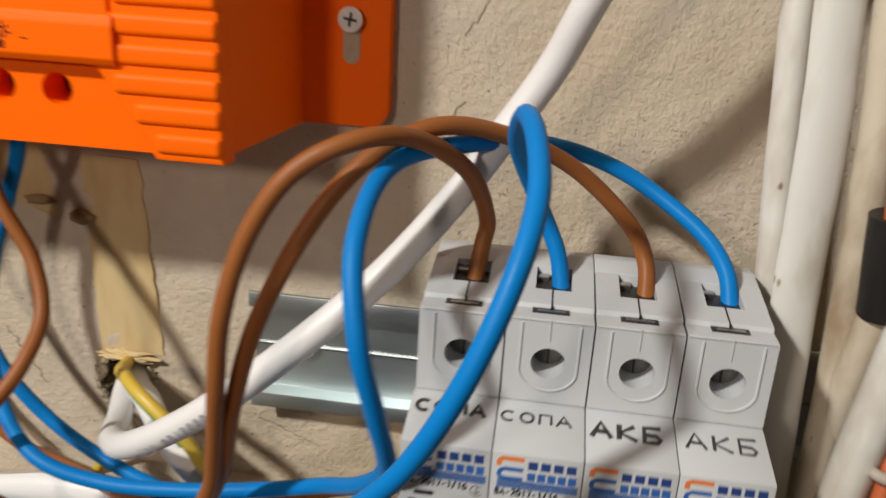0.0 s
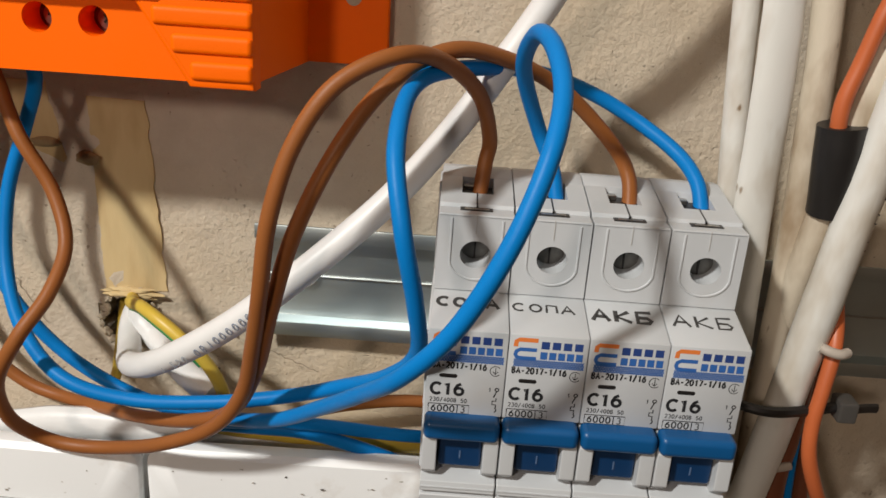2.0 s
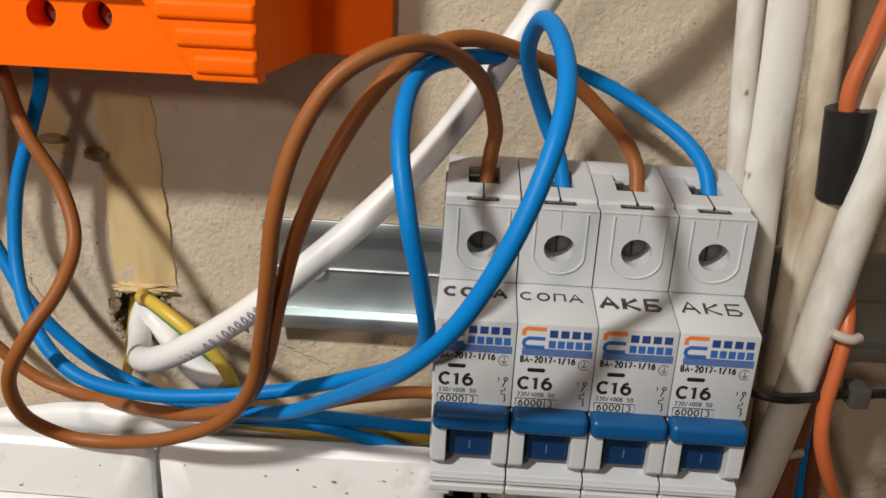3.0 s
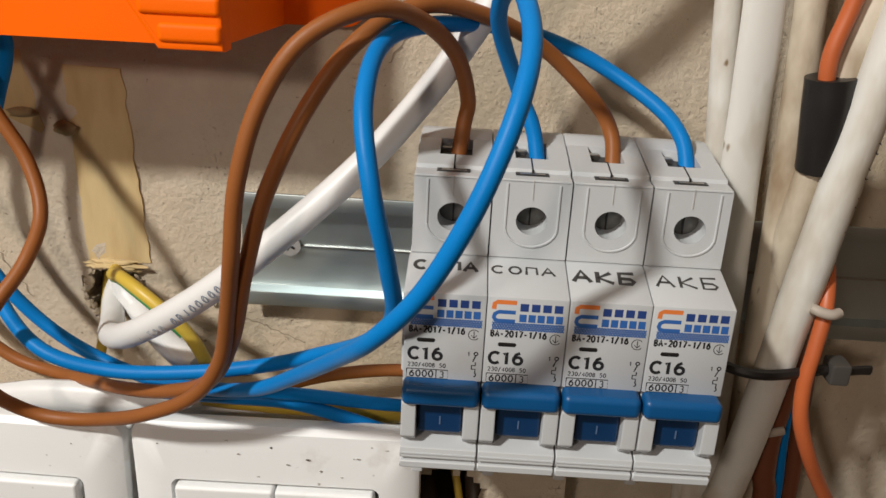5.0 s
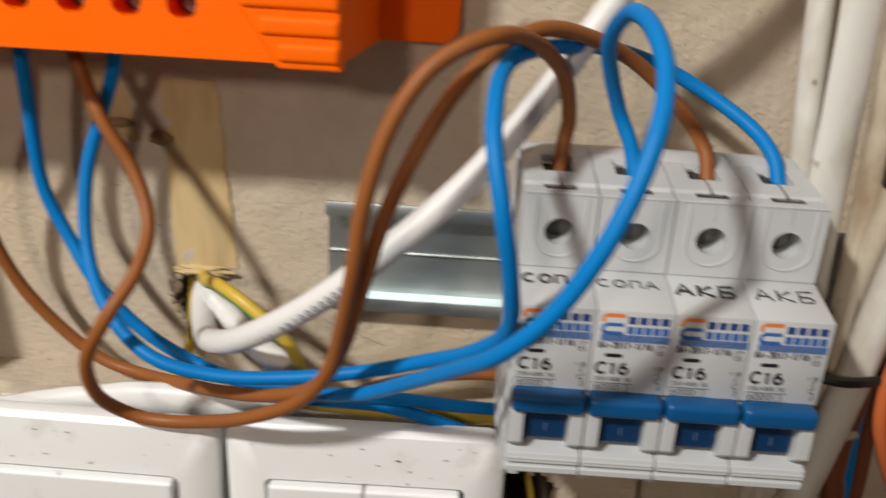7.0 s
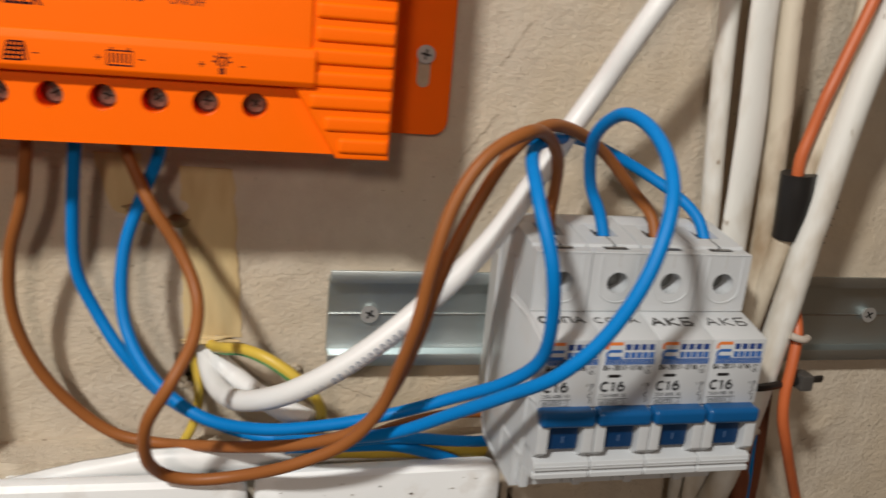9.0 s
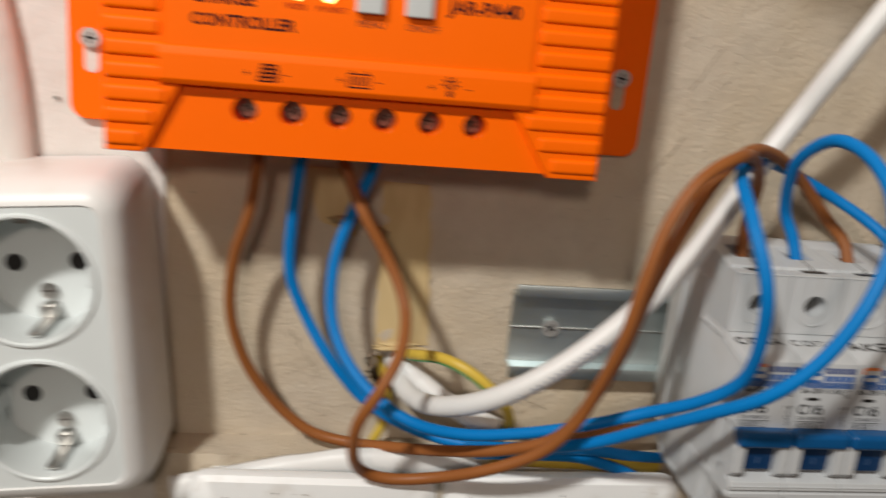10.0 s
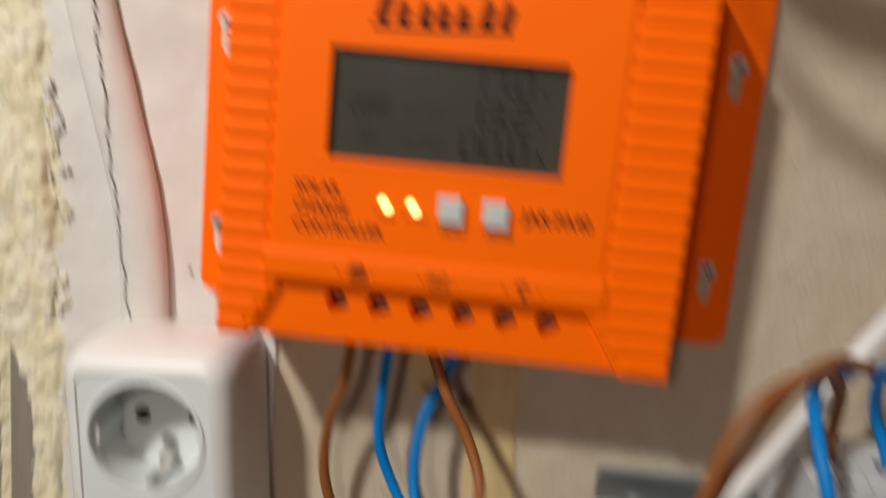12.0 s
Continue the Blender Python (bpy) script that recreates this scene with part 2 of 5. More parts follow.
def extrude_profile(points, x0, x1, bevel=0.0, seg=2):
    """A profile of (y, z) points drawn out along x."""
    bm = bmesh.new()
    f = bm.faces.new([bm.verts.new((x0, y, z)) for y, z in points])
    out = bmesh.ops.extrude_face_region(bm, geom=[f])["geom"]
    bmesh.ops.translate(bm, vec=(x1 - x0, 0, 0), verts=[v for v in out if isinstance(v, bmesh.types.BMVert)])
    if bevel:
        bmesh.ops.bevel(bm, geom=bm.edges[:], offset=bevel, segments=seg, affect="EDGES", profile=0.5)
    return bm


def plate_from(points, y0, y1, bevel=0.0, seg=2):
    """An outline of (x, z) points drawn out along y."""
    bm = bmesh.new()
    f = bm.faces.new([bm.verts.new((x, y0, z)) for x, z in points])
    out = bmesh.ops.extrude_face_region(bm, geom=[f])["geom"]
    bmesh.ops.translate(bm, vec=(0, y1 - y0, 0), verts=[v for v in out if isinstance(v, bmesh.types.BMVert)])
    if bevel:
        front = [e for e in bm.edges if all(abs(v.co.y - y1) < 1e-7 for v in e.verts)]
        bmesh.ops.bevel(bm, geom=front, offset=bevel, segments=seg, affect="EDGES", profile=0.5)
    return bm


def disc(x, y, z, r, depth, seg=24, r2=None, bm=None):
    """A short cylinder whose axis is y; its front is at y, its back at y + depth."""
    bm = bm or bmesh.new()
    bmesh.ops.create_cone(bm, cap_ends=True, segments=seg, radius1=r, radius2=r if r2 is None else r2, depth=depth,
                          matrix=Matrix.Translation((x, y + depth / 2, z)) @ Matrix.Rotation(radians(-90), 4, "X"))
    return bm


def holed_block(x0, x1, z0, z1, cx, cz, r, y_front, y_back, seg=32, rz=None):
    """A block with a round hole right through it along y."""
    bm = bmesh.new()
    rings = []
    for y in (y_front, y_back):
        outer, inner = [], []
        for i in range(seg):
            a = 2 * math.pi * i / seg + math.pi / seg
            dx, dz = math.cos(a), math.sin(a)
            k = min((x1 - cx if dx > 0 else cx - x0) / abs(dx), (z1 - cz if dz > 0 else cz - z0) / abs(dz))
            outer.append(bm.verts.new((cx + dx * k, y, cz + dz * k)))
            inner.append(bm.verts.new((cx + dx * r, y, cz + dz * (rz or r))))
        for qx, qz in ((x0, z0), (x0, z1), (x1, z0), (x1, z1)):
            near = min(outer, key=lambda v: (v.co.x - qx) ** 2 + (v.co.z - qz) ** 2)
            near.co.x, near.co.z = qx, qz
        rings.append((outer, inner))
    (fo, fi), (bo, bi) = rings
    for i in range(seg):
        j = (i + 1) % seg
        bm.faces.new((fo[i], fo[j], fi[j], fi[i]))
        bm.faces.new((bo[i], bi[i], bi[j], bo[j]))
        bm.faces.new((fi[i], fi[j], bi[j], bi[i]))
        bm.faces.new((fo[i], bo[i], bo[j], fo[j]))
    return bm


def glide(points, steps=8):
    """A smooth line through the points, in metres from millimetres."""
    p = [Vector(q) / 1000 for q in points]
    p = [2 * p[0] - p[1]] + p + [2 * p[-1] - p[-2]]
    out = []
    for i in range(1, len(p) - 2):
        a, b, c, d = p[i - 1:i + 3]
        for s in range(steps):
            f = s / steps
            out.append(0.5 * (2 * b + (c - a) * f + (2 * a - 5 * b + 4 * c - d) * f * f + (3 * b - a - 3 * c + d) * f ** 3))
    return out + [p[-2]]


def tube(points, r, seg=14, steps=8, flat=1.0, wobble=0.0, bm=None):
    """A round cable along a smooth line; flat squeezes it across, wobble makes it uneven."""
    bm = bm or bmesh.new()
    line = glide(points, steps)
    side, rings = None, []
    for i, q in enumerate(line):
        t = (line[min(i + 1, len(line) - 1)] - line[max(i - 1, 0)]).normalized()
        if side is None:
            side = t.cross(Vector((0, 1, 0.01))).normalized()
        side = (side - t * side.dot(t)).normalized()
        up = t.cross(side)
        k = r * (1 + wobble * noise.noise(q * 120))
        rings.append([bm.verts.new(q + k * (side * math.cos(a) + up * math.sin(a) * flat))
                      for a in (2 * math.pi * s / seg for s in range(seg))])
    for a, b in zip(rings, rings[1:]):
        for s in range(seg):
            bm.faces.new((a[s], a[(s + 1) % seg], b[(s + 1) % seg], b[s]))
    bm.faces.new(rings[0][::-1])
    bm.faces.new(rings[-1])
    return bm


def lettering(text, x, y, z, height, material_, parent, name="printed_text", width=None, bold=0.0, turn=0.0, label=""):
    """Flat printed words whose first letter's foot is at (x, y, z), facing -y."""
    cu = bpy.data.curves.new(name, "FONT")
    cu.body, cu.size, cu.offset, cu.fill_mode = text, 1.0, bold, "FRONT"
    cu.resolution_u = 3
    ob = bpy.data.objects.new(name, cu)
    scene.collection.objects.link(ob)
    bpy.context.view_layer.update()
    me = bpy.data.meshes.new_from_object(ob.evaluated_get(bpy.context.evaluated_depsgraph_get()))
    bpy.data.objects.remove(ob)
    bpy.data.curves.remove(cu)
    xs, ys = [v.co.x for v in me.vertices], [v.co.y for v in me.vertices]
    k = height / 0.72
    kx = width / (max(xs) - min(xs)) if width else k
    bm = bmesh.new()
    bm.from_mesh(me)
    bpy.data.meshes.remove(me)
    for v in bm.verts:
        v.co = Vector((x + (v.co.x - min(xs)) * kx, y, z + v.co.y * k))
    if turn:
        turned(bm, turn, (x, y, z))
    return part(name, bm, material_, parent, label, smooth=False)


LIFT = [0.0]
def lift(dz):
    """Raises the print that follows by dz."""
    LIFT[0] = dz


def stroke(lines, w, y, bm=None):
    """Flat pen strokes facing -y: each line a list of (x, z)."""
    bm = bm or bmesh.new()
    for line in lines:
        p = [Vector((a, y, b + LIFT[0])) for a, b in line]
        left, right = [], []
        for i, q in enumerate(p):
            t = (p[min(i + 1, len(p) - 1)] - p[max(i - 1, 0)]).normalized()
            s = Vector((-t.z, 0, t.x)) * w / 2
            left.append(bm.verts.new(q + s)), right.append(bm.verts.new(q - s))
        for i in range(len(p) - 1):
            bm.faces.new((left[i], left[i + 1], right[i + 1], right[i]))
    return bm


def arc(cx, cz, rx, rz, a0, a1, n=12):
    return [(cx + rx * math.cos(radians(a0 + (a1 - a0) * i / n)), cz + rz * math.sin(radians(a0 + (a1 - a0) * i / n))) for i in range(n + 1)]


def unevenness(x, z, seed):
    q = Vector((x * 35 + seed, z * 35, seed))
    return noise.noise(q) * 0.6 + noise.noise(q * 4.1) * 0.3 + noise.noise(q * 11) * 0.18


FIGURES = {
    "0": [arc(0.5, 0.5, 0.42, 0.48, 90, 450, 14)],
    "1": [[(0.25, 0.75), (0.6, 0.98), (0.6, 0.0)]],
    "2": [arc(0.5, 0.70, 0.36, 0.28, 160, -40, 8) + [(0.12, 0.03), (0.9, 0.03)]],
    "3": [arc(0.45, 0.73, 0.36, 0.25, 140, -80, 8), arc(0.45, 0.26, 0.40, 0.26, 80, -140, 8)],
    "4": [[(0.7, 0.0), (0.7, 0.98), (0.05, 0.3), (0.95, 0.3)]],
    "5": [[(0.85, 0.97), (0.22, 0.97), (0.15, 0.52)] + arc(0.45, 0.32, 0.40, 0.30, 110, -140, 8)],
    "6": [[(0.78, 0.95), (0.35, 0.72), (0.12, 0.40)] + arc(0.5, 0.31, 0.38, 0.29, 170, -190, 14)],
    "7": [[(0.08, 0.96), (0.9, 0.96), (0.4, 0.0)]],
    "A": [[(0.0, 0.0), (0.48, 1.0), (0.96, 0.0)], [(0.2, 0.36), (0.78, 0.36)]],
    "B": [[(0.12, 0.0), (0.12, 0.98), (0.55, 0.98), (0.78, 0.75), (0.55, 0.53), (0.12, 0.53)], [(0.55, 0.53), (0.88, 0.27), (0.55, 0.02), (0.12, 0.02)]],
    "-": [[(0.15, 0.42), (0.8, 0.42)]],
    "/": [[(0.1, -0.1), (0.8, 1.05)]],
    " ": [],
}


def figures(text, x, y, z, width, height, weight, material_, parent, name="printed_text"):
    """Printed figures drawn in strokes, from x over the width given."""
    step = width / len(text)
    bm = bmesh.new()
    for i, ch in enumerate(text):
        stroke([[(x + (i + px * 0.78) * step, z + pz * height) for px, pz in line] for line in FIGURES[ch]], weight, y, bm)
    return part(name, bm, material_, parent, smooth=False)


def rough_sheet(x0, x1, z0, z1, y, step, depth, holes=(), seed=0.0, thickness=0.1):
    """A wall's uneven face with ragged holes (x, z, rx, rz), and its thickness behind."""
    bm = bmesh.new()
    nx, nz = max(2, round((x1 - x0) / step)), max(2, round((z1 - z0) / step))
    grid = []
    for j in range(nz + 1):
        row = []
        for i in range(nx + 1):
            x, z = x0 + (x1 - x0) * i / nx, z0 + (z1 - z0) * j / nz
            row.append(bm.verts.new((x, y + depth * unevenness(x, z, seed), z)))
        grid.append(row)
    for j in range(nz):
        for i in range(nx):
            c = (grid[j][i].co + grid[j + 1][i + 1].co) / 2
            if any(((c.x - hx) / rx) ** 2 + ((c.z - hz) / rz) ** 2 < 1 + 0.35 * noise.noise(c * 400) for hx, hz, rx, rz in holes):
                continue
            bm.faces.new((grid[j][i], grid[j][i + 1], grid[j + 1][i + 1], grid[j + 1][i]))
    bm.verts.ensure_lookup_table()
    bmesh.ops.delete(bm, geom=[v for v in bm.verts if not v.link_faces], context="VERTS")
    rim = [e for e in bm.edges if len(e.link_faces) == 1]
    out = bmesh.ops.extrude_edge_only(bm, edges=rim)["geom"]
    for v in out:
        if isinstance(v, bmesh.types.BMVert):
            v.co.y = y + thickness
    return bm

# ---- structure ----
HOLE = (-0.0925, -0.0265, 0.0088, 0.0098)
LOW_HOLE = (0.0130, -0.0950, 0.0150, 0.0230)
wall = part("wall_north", rough_sheet(-0.172, 0.36, -0.26, 0.34, 0.0, 0.0028, 0.0011, (HOLE, LOW_HOLE), 3.0, 0.12), PLASTER)
tagged(wall, "rough beige plastered wall with stains and cracks", "wall", kind="structure")
part("hole_lining", rough_sheet(-0.115, -0.07, -0.055, 0.005, 0.014, 0.002, 0.006, ((-0.0915, -0.0245, 0.0080, 0.0085),), 5.0, 0.04), CRUMB, wall, "broken plaster inside the hole")
# dark backings that put the holes' inner shade into colour
part("hole_depth", box(-0.115, -0.07, 0.045, 0.05, -0.055, 0.005), SHADE_AND_DIRT, wall, "dark backing in the hole, shade put into its colour")
part("hole_depth", box(-0.012, 0.042, 0.045, 0.05, -0.130, -0.060), SHADE_AND_DIRT, wall, "dark backing in the lower hole, shade put into its colour")
white_wall = part("wall_painted", rough_sheet(-0.258, -0.171, -0.26, 0.34, -0.0012, 0.003, 0.0016, (), 9.0, 0.12), WHITE_WALL)
part("plaster_edge", rough_sheet(-0.2760, -0.258, 0.05, 0.34, -0.0012, 0.003, 0.0016, (), 9.0, 0.006), WHITE_WALL, white_wall)
tagged(white_wall, "uneven whitewashed plaster beside the door frame", "wall", kind="structure")

# the rest of the room closes round the camera, unseen, toned for bounced light
for name, b in (("wall_east", (1.3, 1.4, -2.4, 0.12, -1.1, 1.5)), ("wall_side", (0.36, 1.3, 0.0, 0.12, -0.26, 0.34)), ("wall_south", (-1.6, 1.3, -2.5, -2.4, -1.1, 1.5)),
                ("wall_west", (-1.7, -1.6, -2.4, 0.2, -1.1, 1.5)), ("wall_upper", (-1.6, 1.3, 0.0, 0.12, 0.34, 1.5)),
                ("wall_lower", (-0.258, 1.3, 0.0, 0.12, -1.1, -0.26))):
    tagged(part(name, box(*b), PLASTER if name in ("wall_upper", "wall_lower", "wall_side") else DARK_ROOM if name == "wall_east" else ROOM), "unseen brown wall added to tone reflections and bounced light" if name == "wall_east" else "plain plastered room wall", "wall", kind="structure")
tagged(part("floor", box(-1.6, 1.3, -2.4, 0.2, -1.15, -1.1), ROOM), "plain dull floor of the room", "floor", kind="structure")
tagged(part("ceiling", box(-1.6, 1.3, -2.4, 0.2, 1.5, 1.55), ROOM), "plain pale ceiling", "ceiling", kind="structure")

frame_board = part("door_frame", box(-0.275, -0.2585, 0.004, 0.10, -1.1, 0.34, 0.001), GREY_WOOD)
tagged(frame_board, "grey-brown wood-grain door frame board", "door frame", kind="structure")
door = part("door_1", box(-1.1, -0.2785, 0.010, 0.05, -1.1, 0.34, 0.0015), GREY_WOOD)
tagged(door, "grey-brown wood-grain door, closed", "door", kind="structure")
# dark block put behind the door edge for the shade in its gap
tagged(part("trim", box(-1.6, -0.258, 0.07, 0.12, -1.1, 0.34), SHADE_AND_DIRT), "dark backing behind the door gap, shade put into its colour", "trim", kind="structure")

# foam squeezed out along the door frame, broken into lumps
random.seed(4)
def lump(x, y, z, rx, ry, rz, seed, rough=0.5, sub=3):
    bm = bmesh.new()
    bmesh.ops.create_icosphere(bm, subdivisions=sub, radius=1)
    for v in bm.verts:
        q = v.co * 1.6 + Vector((seed * 7.1, seed * 3.3, seed))
        v.co *= 1 + rough * (noise.noise(q) + 0.5 * noise.noise(q * 2.7) + 0.3 * noise.noise(q * 6))
        v.co = Vector((x + v.co.x * rx, y + v.co.y * ry, z + v.co.z * rz))
    return bm

foam = thing("foam_seam", -0.258, 0.0, -0.1, "yellowed mounting foam bulging out along the door frame", "foam seam", kind="structure")
bm = bmesh.new()
nx, nz = 84, 460
grid = []
for j in range(nz + 1):
    row = []
    for i in range(nx + 1):
        x, z = -0.2815 + 0.0420 * i / nx, -0.18 + 0.40 * j / nz
        q = Vector((x * 130, z * 75, 4.0))
        broad = noise.noise(q * 0.7)
        chip = noise.noise(q * 2.2) + 0.6 * noise.noise(q * 5.3)
        fine = noise.noise(q * 13)
        k = min(1.0, max(0.0, (z - 0.0) / 0.045))
        left = -0.2612 - 0.0135 * k * k * (3 - 2 * k) + 0.0022 * noise.noise(Vector((7, z * 90, 1))) + 0.0012 * noise.noise(Vector((3, z * 310, 1)))
        right = -0.2525 - 0.058 * max(0.0, z) + 0.0032 * noise.noise(Vector((9, z * 60, 2))) + 0.0016 * noise.noise(Vector((5, z * 240, 2)))
        h = 0.0024 + 0.0012 * broad + 0.0011 * chip + 0.0002 * fine
        m = min(1.0, max(0.0, (x - right) / 0.0022))
        h = h * (1 - m) + m * min(h, 0.0009 * chip + 0.0003 * fine + 0.0006 - (x - right) * 0.16)
        y = -0.0012 + 0.0016 * unevenness(x, z, 9.0) - h
        if x < left:
            y += min(0.012, (left - x) * 5)
        row.append(bm.verts.new((x, y, z)))
    grid.append(row)
for j in range(nz):
    for i in range(nx):
        bm.faces.new((grid[j][i], grid[j][i + 1], grid[j + 1][i + 1], grid[j + 1][i]))
part("foam_body", bm, FOAM, foam, angle=60)
for i in range(60):
    d = random.random()
    part("foam_flake", lump(-0.2560 + 0.0065 * d * d, -0.0022, random.uniform(-0.10, 0.135), random.uniform(0.0006, 0.0021),
                            random.uniform(0.0005, 0.0013), random.uniform(0.0008, 0.0030), 40 + i, 0.8, 3),
         WHITE_WALL if i % 3 == 0 else FOAM, foam, angle=60)
for i in range(16):
    part("foam_crumb", lump(random.uniform(-0.2735, -0.2625), 0.0036, random.uniform(-0.10, 0.04), random.uniform(0.0003, 0.0010),
                            random.uniform(0.0003, 0.0006), random.uniform(0.0003, 0.0010), 140 + i, 0.9, 2), WHITE_WALL, foam, angle=60)

# the painted-over cable that runs down into the socket, and the hairline crack along its flank
RIDGE = [(-254.2, -3, 300), (-249.2, -3, 210), (-242.2, -3.5, 160), (-231.2, -4, 118), (-223.2, -4.5, 88), (-219.7, -4.5, 64), (-218.2, -4.5, 40)]
RIDGE_R, RIDGE_FLAT = 0.0085, 0.66
tagged(part("plastered_cable", tube(RIDGE, RIDGE_R, 24, 8, RIDGE_FLAT), WHITE_WALL),
       "whitewashed cable running down the wall into the socket", "cable")
ridge_line = glide(RIDGE)
pts, x = [], 0.0
for i in range(90):
    zz = 0.205 - i * 0.0018
    x = x * 0.5 + random.uniform(-0.0008, 0.0008)
    pts.append((-0.2318 + (0.115 - zz) * 0.135 + x, zz))
bm = stroke([pts], 0.00045, 0)
for v in bm.verts:
    c = min(ridge_line, key=lambda q: abs(q.z - v.co.z))
    reach = RIDGE_R * 1.03
    d = min(1.0, abs(v.co.x - c.x) / reach)
    on_ridge = c.y - reach * RIDGE_FLAT * math.sqrt(1 - d * d) if d < 1 else 0.0
    v.co.y = min(-0.0012 + 0.0016 * unevenness(v.co.x, v.co.z, 9.0), on_ridge) - 0.0005
tagged(part("wall_crack", bm, CRACK, None, smooth=False), "thin dark hairline crack in white plaster", "crack", kind="structure")
# the nail hole is a dark disc, its shade given by colour
tagged(part("nail_hole", disc(-0.2035, -0.0022, 0.0625, 0.0006, 0.002, 10), SHADE_AND_DIRT), "small dark nail hole in white plaster", "nail hole", kind="structure")
def hairline(a, b, seed, width):
    """A thin broken crack over the plaster from a to b."""
    n = 26
    line = []
    for i in range(n + 1):
        f = i / n
        q = Vector((f * 7 + seed, seed, 0.3))
        line.append((a[0] + (b[0] - a[0]) * f + 0.0011 * noise.noise(q), a[1] + (b[1] - a[1]) * f + 0.0011 * noise.noise(q * 1.7)))
    bm = stroke([line], width, 0)
    for v in bm.verts:
        v.co.y = 0.0011 * unevenness(v.co.x, v.co.z, 3.0) - 0.00025
    tagged(part("wall_crack", bm, CREVICE, None, smooth=False), "fine trowel crack in the beige plaster", "crack", kind="structure")
for k, (a, b) in enumerate((((-0.0095, 0.0480), (0.0030, 0.0650)), ((0.0020, 0.0800), (0.0110, 0.0960)), ((-0.0520, -0.0330), (-0.0330, -0.0400)), ((-0.1290, -0.0120), (-0.1180, -0.0300)))):
    hairline(a, b, 3.0 + 2 * k, 0.00028)

# filled chase above the hole
def ragged(a, b, n, size, seed):
    """A line from a to b with a torn, uneven run."""
    out = []
    for i in range(n + 1):
        f = i / n
        x, z = a[0] + (b[0] - a[0]) * f, a[1] + (b[1] - a[1]) * f
        q = Vector((x * 160 + seed, z * 160, seed))
        out.append((x + size * (noise.noise(q) + 0.5 * noise.noise(q * 3.1) + 0.3 * noise.noise(q * 9)), z + 0.6 * size * noise.noise(q * 2 + Vector((9, 9, 9)))))
    return out
edge = ragged((-0.1003, 0.0425), (-0.0990, -0.0175), 46, 0.0007, 2.0)
foot = ragged((-0.0985, -0.0185), (-0.0808, -0.0160), 16, 0.0016, 5.0)
back = ragged((-0.0802, -0.0150), (-0.0838, 0.0420), 46, 0.0009, 8.0)
tagged(part("filler_strip", plate_from(edge + foot + back, 0.0015, -0.0005), TAN), "tan filler strip over a wall chase, torn at its foot", "filler strip", kind="structure")
old = ragged((-0.1265, 0.046), (-0.1215, 0.0285), 14, 0.0008, 11.0) + ragged((-0.1205, 0.0275), (-0.1085, 0.0225), 12, 0.0010, 14.0) + ragged((-0.1080, 0.0240), (-0.1120, 0.046), 14, 0.0010, 17.0)
tagged(part("filler_patch", plate_from(old, 0.0015, -0.0004), TAN), "old tan filler patch smeared on the plaster", "filler patch", kind="structure")
tagged(part("filler_lump", lump(-0.1010, -0.0016, 0.0246, 0.0034, 0.0016, 0.0021, 3, 0.25), DRIED, None, "", True, 180), "small dried lump of tan filler", "filler lump")
tagged(part("filler_lump", lump(-0.1130, -0.0012, 0.0285, 0.0045, 0.0013, 0.0014, 5, 0.35), DRIED, None, "", True, 180), "small dried smear of tan filler", "filler lump")
tagged(part("filler_flap", lump(-0.0915, -0.0014, -0.0168, 0.0080, 0.0018, 0.0016, 17, 0.7, 4), TAN, None, "", True, 60), "torn flap of tan filler over the hole", "filler flap", kind="structure")
rim = thing("hole_rim", -0.0925, 0.0, -0.0255, "crumbling plaster round a hole in the wall", "hole rim", kind="structure")
for i in range(36):
    a = 2 * math.pi * i / 36 + random.uniform(-0.1, 0.1)
    part("crumb", lump(-0.0925 + random.uniform(0.0076, 0.0094) * math.cos(a), -0.0008, -0.0262 + random.uniform(0.0084, 0.0104) * math.sin(a), random.uniform(0.0008, 0.0017),
                       random.uniform(0.0005, 0.0010), random.uniform(0.0008, 0.0016), i, 0.7, 2), CRUMB, rim)
tagged(part("plaster_crumb", lump(-0.0610, -0.001, -0.0275, 0.0018, 0.0015, 0.0012, 31, 0.7, 2), CRUMB), "loose crumb of plaster on the wall", "crumb")

# rough plaster ledge over the switches
bm = rough_sheet(-0.172, 0.05, -0.115, -0.0535, -0.0145, 0.0022, 0.0035, (LOW_HOLE,), 21.0, 0.017)
tagged(part("plaster_ledge", bm, PLASTER), "rough chipped plaster ledge behind the switches", "ledge", kind="structure")

# ---- mounting rail ----
rail = thing("mounting_rail", 0.06, 0.0, -0.007, "long galvanised steel mounting rail screwed to the wall", "mounting rail")
RT, RB = 0.0105, -0.0245
t = 0.001
profile = [(-0.0075, RT), (-0.0075, RT - 0.0045), (-0.001 - t, RT - 0.0045), (-0.001 - t, RB + 0.0045), (-0.0075, RB + 0.0045), (-0.0075, RB),
           (-0.0075 + t, RB), (-0.0075 + t, RB + 0.0045 - t), (-0.001, RB + 0.0045 - t), (-0.001, RT - 0.0045 + t), (-0.0075 + t, RT - 0.0045 + t), (-0.0075 + t, RT)]
part("channel", extrude_profile(profile, -0.0515, 0.235, 0.0003, 2), ZINC, rail)
part("groove", box(-0.051, 0.234, -0.0026, -0.0019, -0.00725, -0.00675), STEEL, rail)

